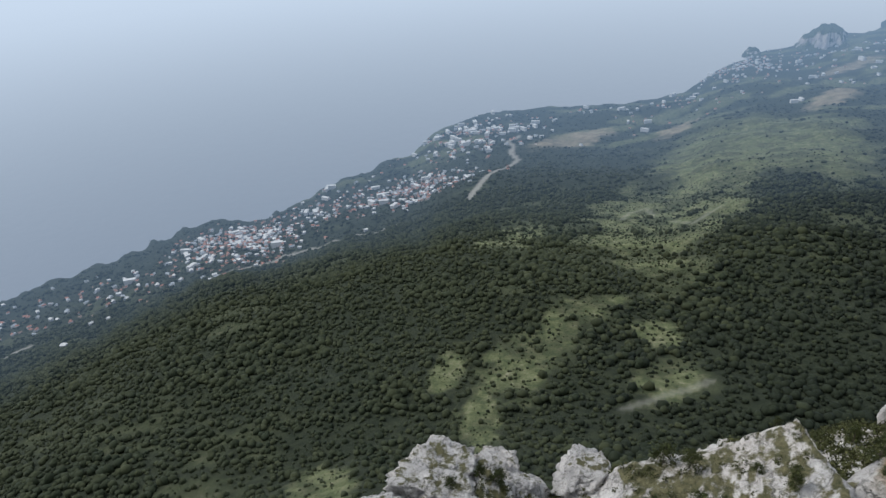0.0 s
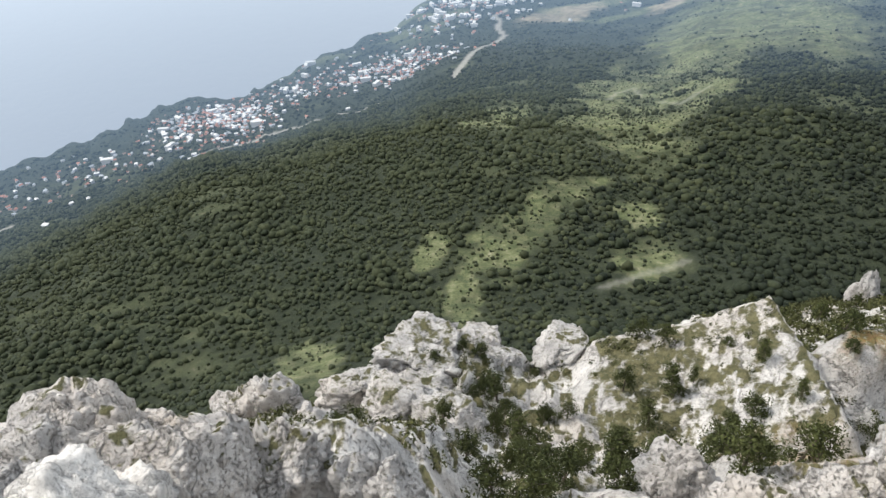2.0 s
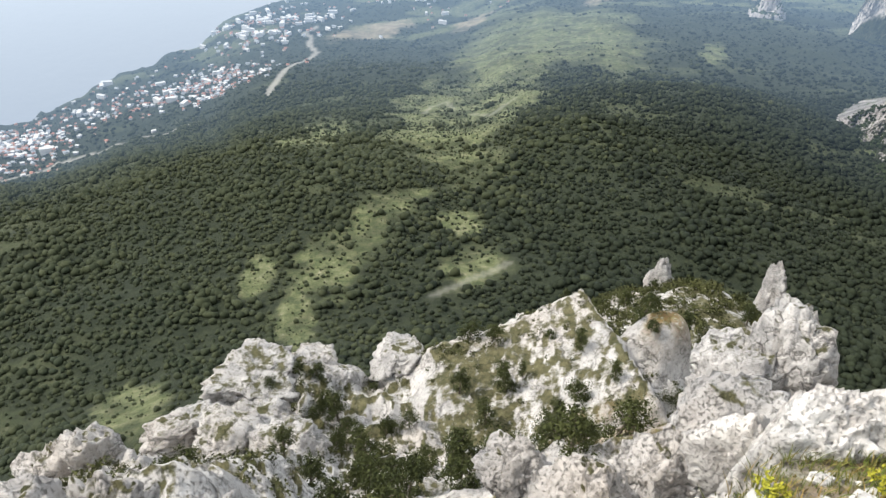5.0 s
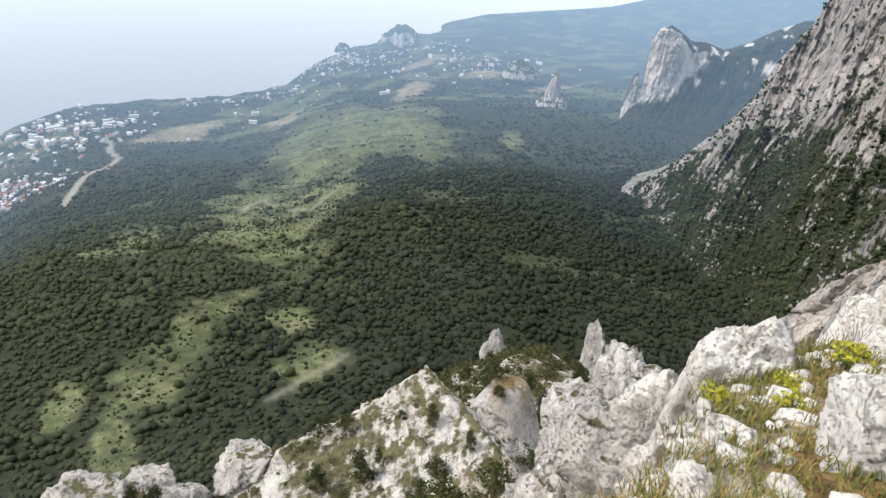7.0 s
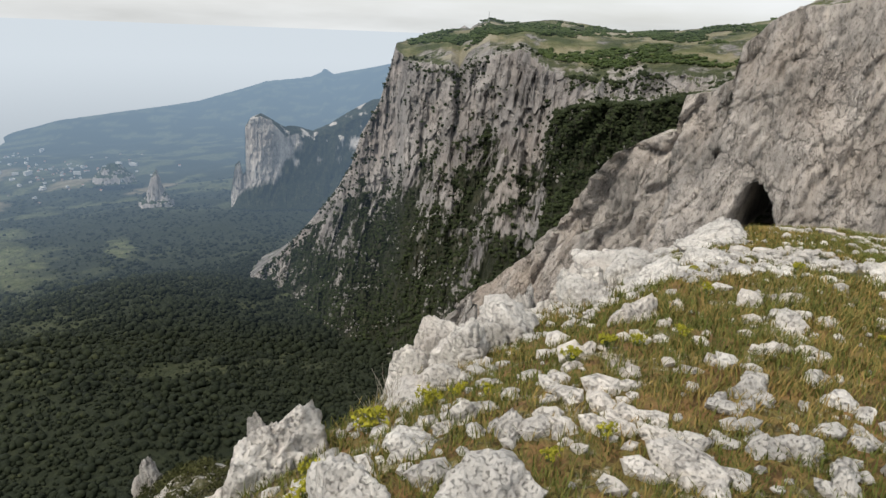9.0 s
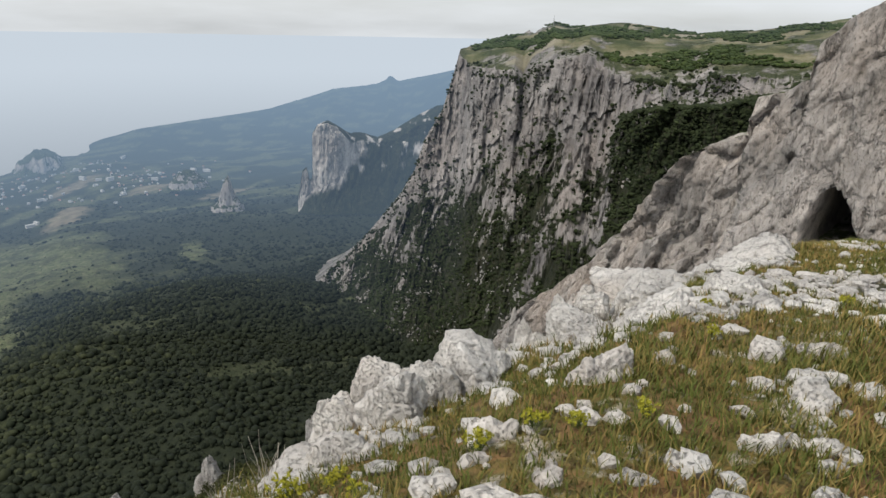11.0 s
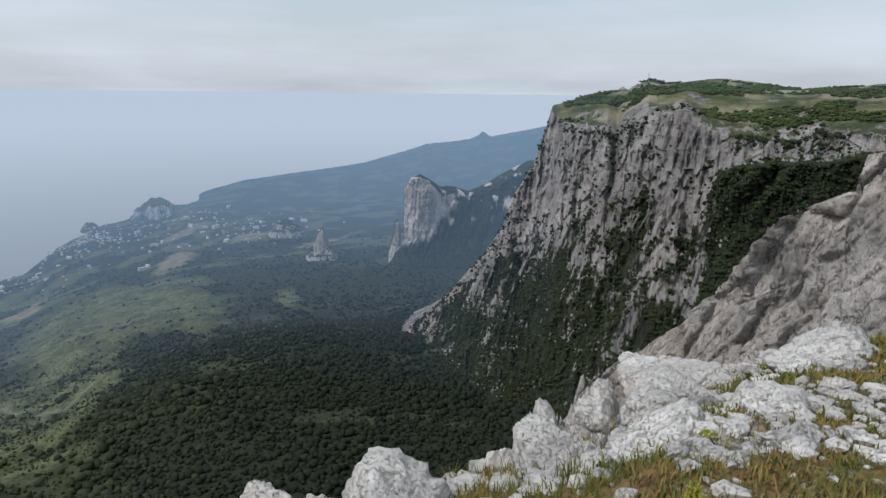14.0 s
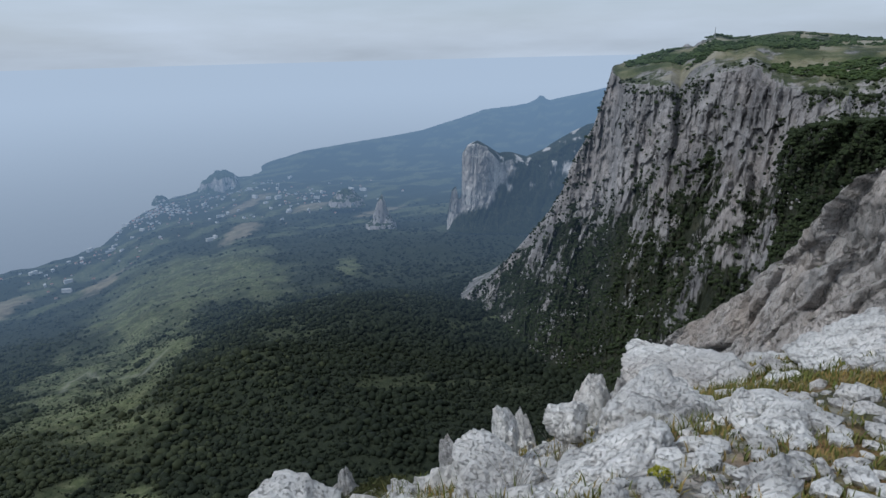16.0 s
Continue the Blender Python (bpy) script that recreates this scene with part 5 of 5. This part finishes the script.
wz = valley(wh, wr)
wp = sheet(wh, wr, wz)
size = (1.2 + 2.7 * rng.random(len(wr)) ** 1.6) * np.interp(wr, [150, 500, 1000, 1900, 3300], [0.75, 1.15, 1.4, 1.4, 1.8]) * (0.75 + 0.5 * smooth(-0.3, 0.4, fbm(wp[:, 0] / 60, wp[:, 1] / 60, octaves=3, seed=95)))
size = np.where(open_land, size * rng.uniform(0.18, 0.5, len(size)), size)
# pine: crowns towards the right, given the darker copy to paint in shade
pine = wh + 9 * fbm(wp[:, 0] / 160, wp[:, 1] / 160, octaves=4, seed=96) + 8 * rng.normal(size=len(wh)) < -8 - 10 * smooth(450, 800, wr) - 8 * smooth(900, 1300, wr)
near = wr < 430
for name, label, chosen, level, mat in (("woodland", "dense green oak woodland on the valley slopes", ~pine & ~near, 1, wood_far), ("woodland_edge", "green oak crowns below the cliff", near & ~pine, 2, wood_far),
                                        ("pinewood", "woodland under the great cliff, shade put into a darker green", pine & ~near, 1, wood_shaded), ("pinewood_edge", "tree crowns below the cliff, shade put into a darker green", near & pine, 2, wood_shaded)):
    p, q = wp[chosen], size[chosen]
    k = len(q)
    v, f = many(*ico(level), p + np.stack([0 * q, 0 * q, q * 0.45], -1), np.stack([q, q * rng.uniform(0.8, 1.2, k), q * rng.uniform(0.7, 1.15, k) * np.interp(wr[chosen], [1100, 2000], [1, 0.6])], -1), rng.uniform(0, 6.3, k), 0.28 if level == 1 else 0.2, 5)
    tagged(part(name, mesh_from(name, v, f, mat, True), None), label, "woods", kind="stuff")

# leafy crowns on the slope just under the crags
n = 9000
er, eh = np.sqrt(rng.uniform(48**2, 162**2, n)), rng.uniform(-60, 62, n)
ex, ey = bearing(eh, er)
ez, ep = crag(ex, ey)
ok = (ep > 8) & (ez < valley(eh, er) + 6) & (fbm(ex / 9, ey / 9, octaves=3, seed=98) > -0.25)
base = np.stack([ex, ey, ez], -1)[ok]
m = 64
w = rng.uniform(0.8, 2.0, (len(base), 1, 1))
d = rng.normal(size=(len(base), m, 3)) * (1, 1, 0.8)
d /= np.linalg.norm(d, axis=2, keepdims=True)
p = base[:, None, :] + (0, 0, 0.6) + d * w * rng.uniform(0.45, 1, (len(base), m, 1)) * (1, 1, 0.9)
a = rng.normal(size=p.shape)
a /= np.linalg.norm(a, axis=2, keepdims=True)
b = np.cross(a, d)
q = rng.uniform(0.16, 0.34, (len(base), m, 1))
v = np.stack([p - a * q, p + b * q * 0.7, p + a * q, p - b * q * 0.7], 2).reshape(-1, 3)
tagged(part("thicket", mesh_from("thicket", v, np.arange(len(v)).reshape(-1, 4), shrub_green), None), "thick green scrub on the slope below the crags", "scrub", kind="stuff")

# bushes on the great cliff's scree and plateau
cand, zone = massif_v[:, 5:-5].reshape(-1, 3), m_zone[:, 5:-5].ravel()
thick = litter[:, 5:-5].ravel()
turn = np.degrees(np.arctan2(cand[:, 0], cand[:, 1]))
low, high = np.flatnonzero(zone < 0.9), np.flatnonzero((zone > 2.15) & (zone < 3.1) & (turn > 56))
bay = np.flatnonzero((turn > 67.6) & (turn < 79) & (zone > 0.3) & (zone < 1.12))
pick = np.concatenate([rng.choice(np.flatnonzero((zone < 1.2) & (thick > 0.4)), 30000), rng.choice(np.flatnonzero((zone >= 1.0) & (zone < 1.95)), 2200), rng.choice(np.flatnonzero((zone >= 1.9) & (zone < 2.15)), 1500), rng.choice(bay, 9000)])
p = cand[pick] + rng.normal(0, 1.5, (len(pick), 3)) * (1, 1, 0)
dense = fbm(p[:, 0] / 45, p[:, 1] / 45, p[:, 2] / 45, 4, 97)
p = p[dense > np.where(np.arange(len(pick)) < 30000, -0.25, np.where(np.arange(len(pick)) < 33700, 0.0, -0.45))]
size = 0.9 + 2.6 * rng.random(len(p)) ** 1.8
v, f = many(*ico(1), p + np.stack([0 * size, 0 * size, size * 0.3], -1), np.stack([size, size, size * 0.8], -1), rng.uniform(0, 6.3, len(p)), 0.28, 6)
bush_far = leafy("cliff_bushes", (0.009, 0.014, 0.007), (0.036, 0.047, 0.018), 0.01, glow=HAZE)
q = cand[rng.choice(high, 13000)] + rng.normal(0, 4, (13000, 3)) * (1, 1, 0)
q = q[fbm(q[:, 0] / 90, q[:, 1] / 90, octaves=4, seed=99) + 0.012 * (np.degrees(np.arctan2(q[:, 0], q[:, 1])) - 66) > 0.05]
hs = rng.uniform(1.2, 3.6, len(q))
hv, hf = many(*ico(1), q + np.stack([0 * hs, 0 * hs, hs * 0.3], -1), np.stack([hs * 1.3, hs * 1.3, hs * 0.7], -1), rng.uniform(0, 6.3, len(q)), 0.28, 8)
plateau_leaf = leafy("plateau_bushes", (0.022, 0.036, 0.012), (0.062, 0.086, 0.026), 0.01, glow=HAZE)
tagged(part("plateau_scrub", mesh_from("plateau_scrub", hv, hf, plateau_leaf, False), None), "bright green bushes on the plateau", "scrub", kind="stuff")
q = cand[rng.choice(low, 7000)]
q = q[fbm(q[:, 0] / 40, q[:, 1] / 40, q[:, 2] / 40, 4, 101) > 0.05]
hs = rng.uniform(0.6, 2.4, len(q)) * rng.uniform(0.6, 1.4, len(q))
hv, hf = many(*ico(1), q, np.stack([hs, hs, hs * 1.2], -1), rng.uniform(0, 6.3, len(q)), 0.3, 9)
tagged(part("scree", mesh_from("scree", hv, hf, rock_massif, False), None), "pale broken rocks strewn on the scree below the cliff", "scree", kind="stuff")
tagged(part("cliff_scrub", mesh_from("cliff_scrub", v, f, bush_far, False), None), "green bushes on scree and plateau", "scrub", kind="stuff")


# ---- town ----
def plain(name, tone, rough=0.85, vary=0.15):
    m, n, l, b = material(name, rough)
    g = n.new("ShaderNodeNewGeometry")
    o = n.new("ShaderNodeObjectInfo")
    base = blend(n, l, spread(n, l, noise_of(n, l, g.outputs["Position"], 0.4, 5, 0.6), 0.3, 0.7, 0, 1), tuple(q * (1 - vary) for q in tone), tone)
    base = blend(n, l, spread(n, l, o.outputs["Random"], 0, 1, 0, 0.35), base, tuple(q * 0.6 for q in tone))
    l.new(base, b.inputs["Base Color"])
    # distance haze painted onto walls and roofs as a glow
    haze_glow(m, n, l, b, *HAZE)
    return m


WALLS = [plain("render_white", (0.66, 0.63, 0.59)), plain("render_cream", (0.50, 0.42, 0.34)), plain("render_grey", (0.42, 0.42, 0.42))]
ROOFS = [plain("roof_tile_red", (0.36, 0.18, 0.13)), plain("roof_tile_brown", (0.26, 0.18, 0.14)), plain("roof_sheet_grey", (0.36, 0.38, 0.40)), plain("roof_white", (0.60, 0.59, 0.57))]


def house_arrays(a, b, tall, ridge):
    wall_v = np.array([(x, y, z) for z in (-4, tall) for x, y in ((-a, -b), (a, -b), (a, b), (-a, b))] + [(-a, 0, tall + ridge * 0.95), (a, 0, tall + ridge * 0.95)], float)
    wall_f = [(0, 1, 5), (0, 5, 4), (2, 3, 7), (2, 7, 6), (1, 2, 6), (1, 6, 5), (3, 0, 4), (3, 4, 7), (5, 6, 9), (7, 4, 8)]
    o, t = 0.6, 0.3
    roof_v = []
    for lift in (0, t):
        roof_v += [(-a - o, -b - o, tall - 0.3 + lift), (a + o, -b - o, tall - 0.3 + lift), (a + o, 0, tall + ridge + lift), (-a - o, 0, tall + ridge + lift), (-a - o, b + o, tall - 0.3 + lift), (a + o, b + o, tall - 0.3 + lift)]
    roof_f = [(0, 3, 2, 1), (3, 4, 5, 2), (6, 7, 8, 9), (9, 8, 11, 10), (0, 1, 7, 6), (4, 10, 11, 5), (0, 6, 9, 3), (3, 9, 10, 4), (1, 2, 8, 7), (2, 5, 11, 8)]
    return wall_v, np.array(wall_f), np.array(roof_v, float), np.array(roof_f)


def house(kind):
    a, b, tall, ridge, wall, roof, words = kind
    root = new("house")
    wv, wf, rv, rf = house_arrays(a, b, tall, ridge)
    part("wall", mesh_from("wall", wv, wf, WALLS[wall]), None, root)
    part("roof", mesh_from("roof", rv, rf, ROOFS[roof]), None, root)
    return tagged(root, words, "house", "houses of the seaside town")


KINDS = ((6, 4.5, 5.5, 2.6, 0, 0, "white house with a red tiled roof in town"), (5, 4, 4, 2.2, 1, 1, "cream house with a brown roof in town"), (8, 5, 7, 2.4, 0, 2, "white house with a grey sheet roof in town"),
         (7, 5.5, 8, 2, 2, 3, "grey house with a pale roof in town"), (5.5, 4.5, 5, 2.6, 1, 0, "cream house with a red tiled roof in town"), (18, 7, 15, 1.0, 0, 3, "white apartment block in the seaside town"))
protos = [house(k) for k in KINDS]
rng = np.random.default_rng(55)
lots = []
for ch, cr, sh, sr, count, blocks in ((25.5, 1830, 2.7, 150, 560, 0.02), (37, 1680, 3.2, 130, 80, 0.03), (9.0, 1960, 2.4, 140, 360, 0.02), (16.5, 2050, 3.0, 170, 170, 0.05), (4.0, 2680, 3.2, 230, 230, 0.16), (44, 1750, 3, 120, 45, 0.05),
                                      (-17, 3950, 3.0, 260, 260, 0.08), (-11, 3000, 4, 200, 60, 0.1), (-27, 3700, 4.0, 400, 120, 0.1), (-32.3, 3900, 0.8, 60, 10, 0.8), (-24, 4500, 2.0, 200, 30, 0.1)):
    for _ in range(count):
        h, r = rng.normal(ch, sh), rng.normal(cr, sr)
        if r < coast_of(np.array(h)) - 30:
            lots.append((r, h, 5 if rng.random() < blocks else int(rng.integers(0, 5)), rng.uniform(0, 360), rng.uniform(0.7, 1.15)))
lots.sort()
stock = {}
for k, (r, h, kind, turn, size) in enumerate(lots):
    place = sheet(np.array(h), np.array(r), valley(h, r))
    size = size * (0.72 if r < 2300 else 0.9) * float(inward(r) / r)
    if k < 290:
        m = Matrix.Translation(Vector(place)) @ pose(0, 0, 0, 0, 0, turn)
        if protos[kind].get("used"):
            copy_thing(protos[kind], m).scale = (size,) * 3
        else:
            protos[kind]["used"] = 1
            protos[kind].matrix_basis = m @ Matrix.Scale(size, 4)
    else:
        stock.setdefault(kind, []).append((place, size, radians(turn)))
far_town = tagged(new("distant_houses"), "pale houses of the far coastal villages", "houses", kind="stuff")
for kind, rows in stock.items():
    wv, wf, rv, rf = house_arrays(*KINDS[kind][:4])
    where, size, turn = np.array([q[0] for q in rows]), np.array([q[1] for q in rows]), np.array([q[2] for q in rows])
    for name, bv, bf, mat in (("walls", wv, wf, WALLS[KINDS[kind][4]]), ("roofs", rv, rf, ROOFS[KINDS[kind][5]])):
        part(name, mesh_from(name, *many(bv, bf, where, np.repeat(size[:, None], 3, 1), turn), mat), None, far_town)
for p in protos:
    if "used" in p:
        del p["used"]

# mast on the plateau
mx, my = bearing(-62.2, 1330)
mast = tagged(new("radio_mast"), "thin grey lattice mast on the plateau top", "mast")
mast.location = (mx, my, 4)
for k in range(3):
    a = 2.1 * k
    part("leg", mesh_from("leg", *tube([(1.2 * math.cos(a), 1.2 * math.sin(a), -6), (0.3 * math.cos(a), 0.3 * math.sin(a), 26)], (0.28, 0.2), 5), WALLS[2], True), None, mast)
for k in range(6):
    z = 4 * k
    part("brace", mesh_from("brace", *tube([(1.0 - 0.12 * k, 0, z), (-0.5 + 0.06 * k, 0.8 - 0.1 * k, z + 3)], (0.15, 0.15), 4), WALLS[2]), None, mast)
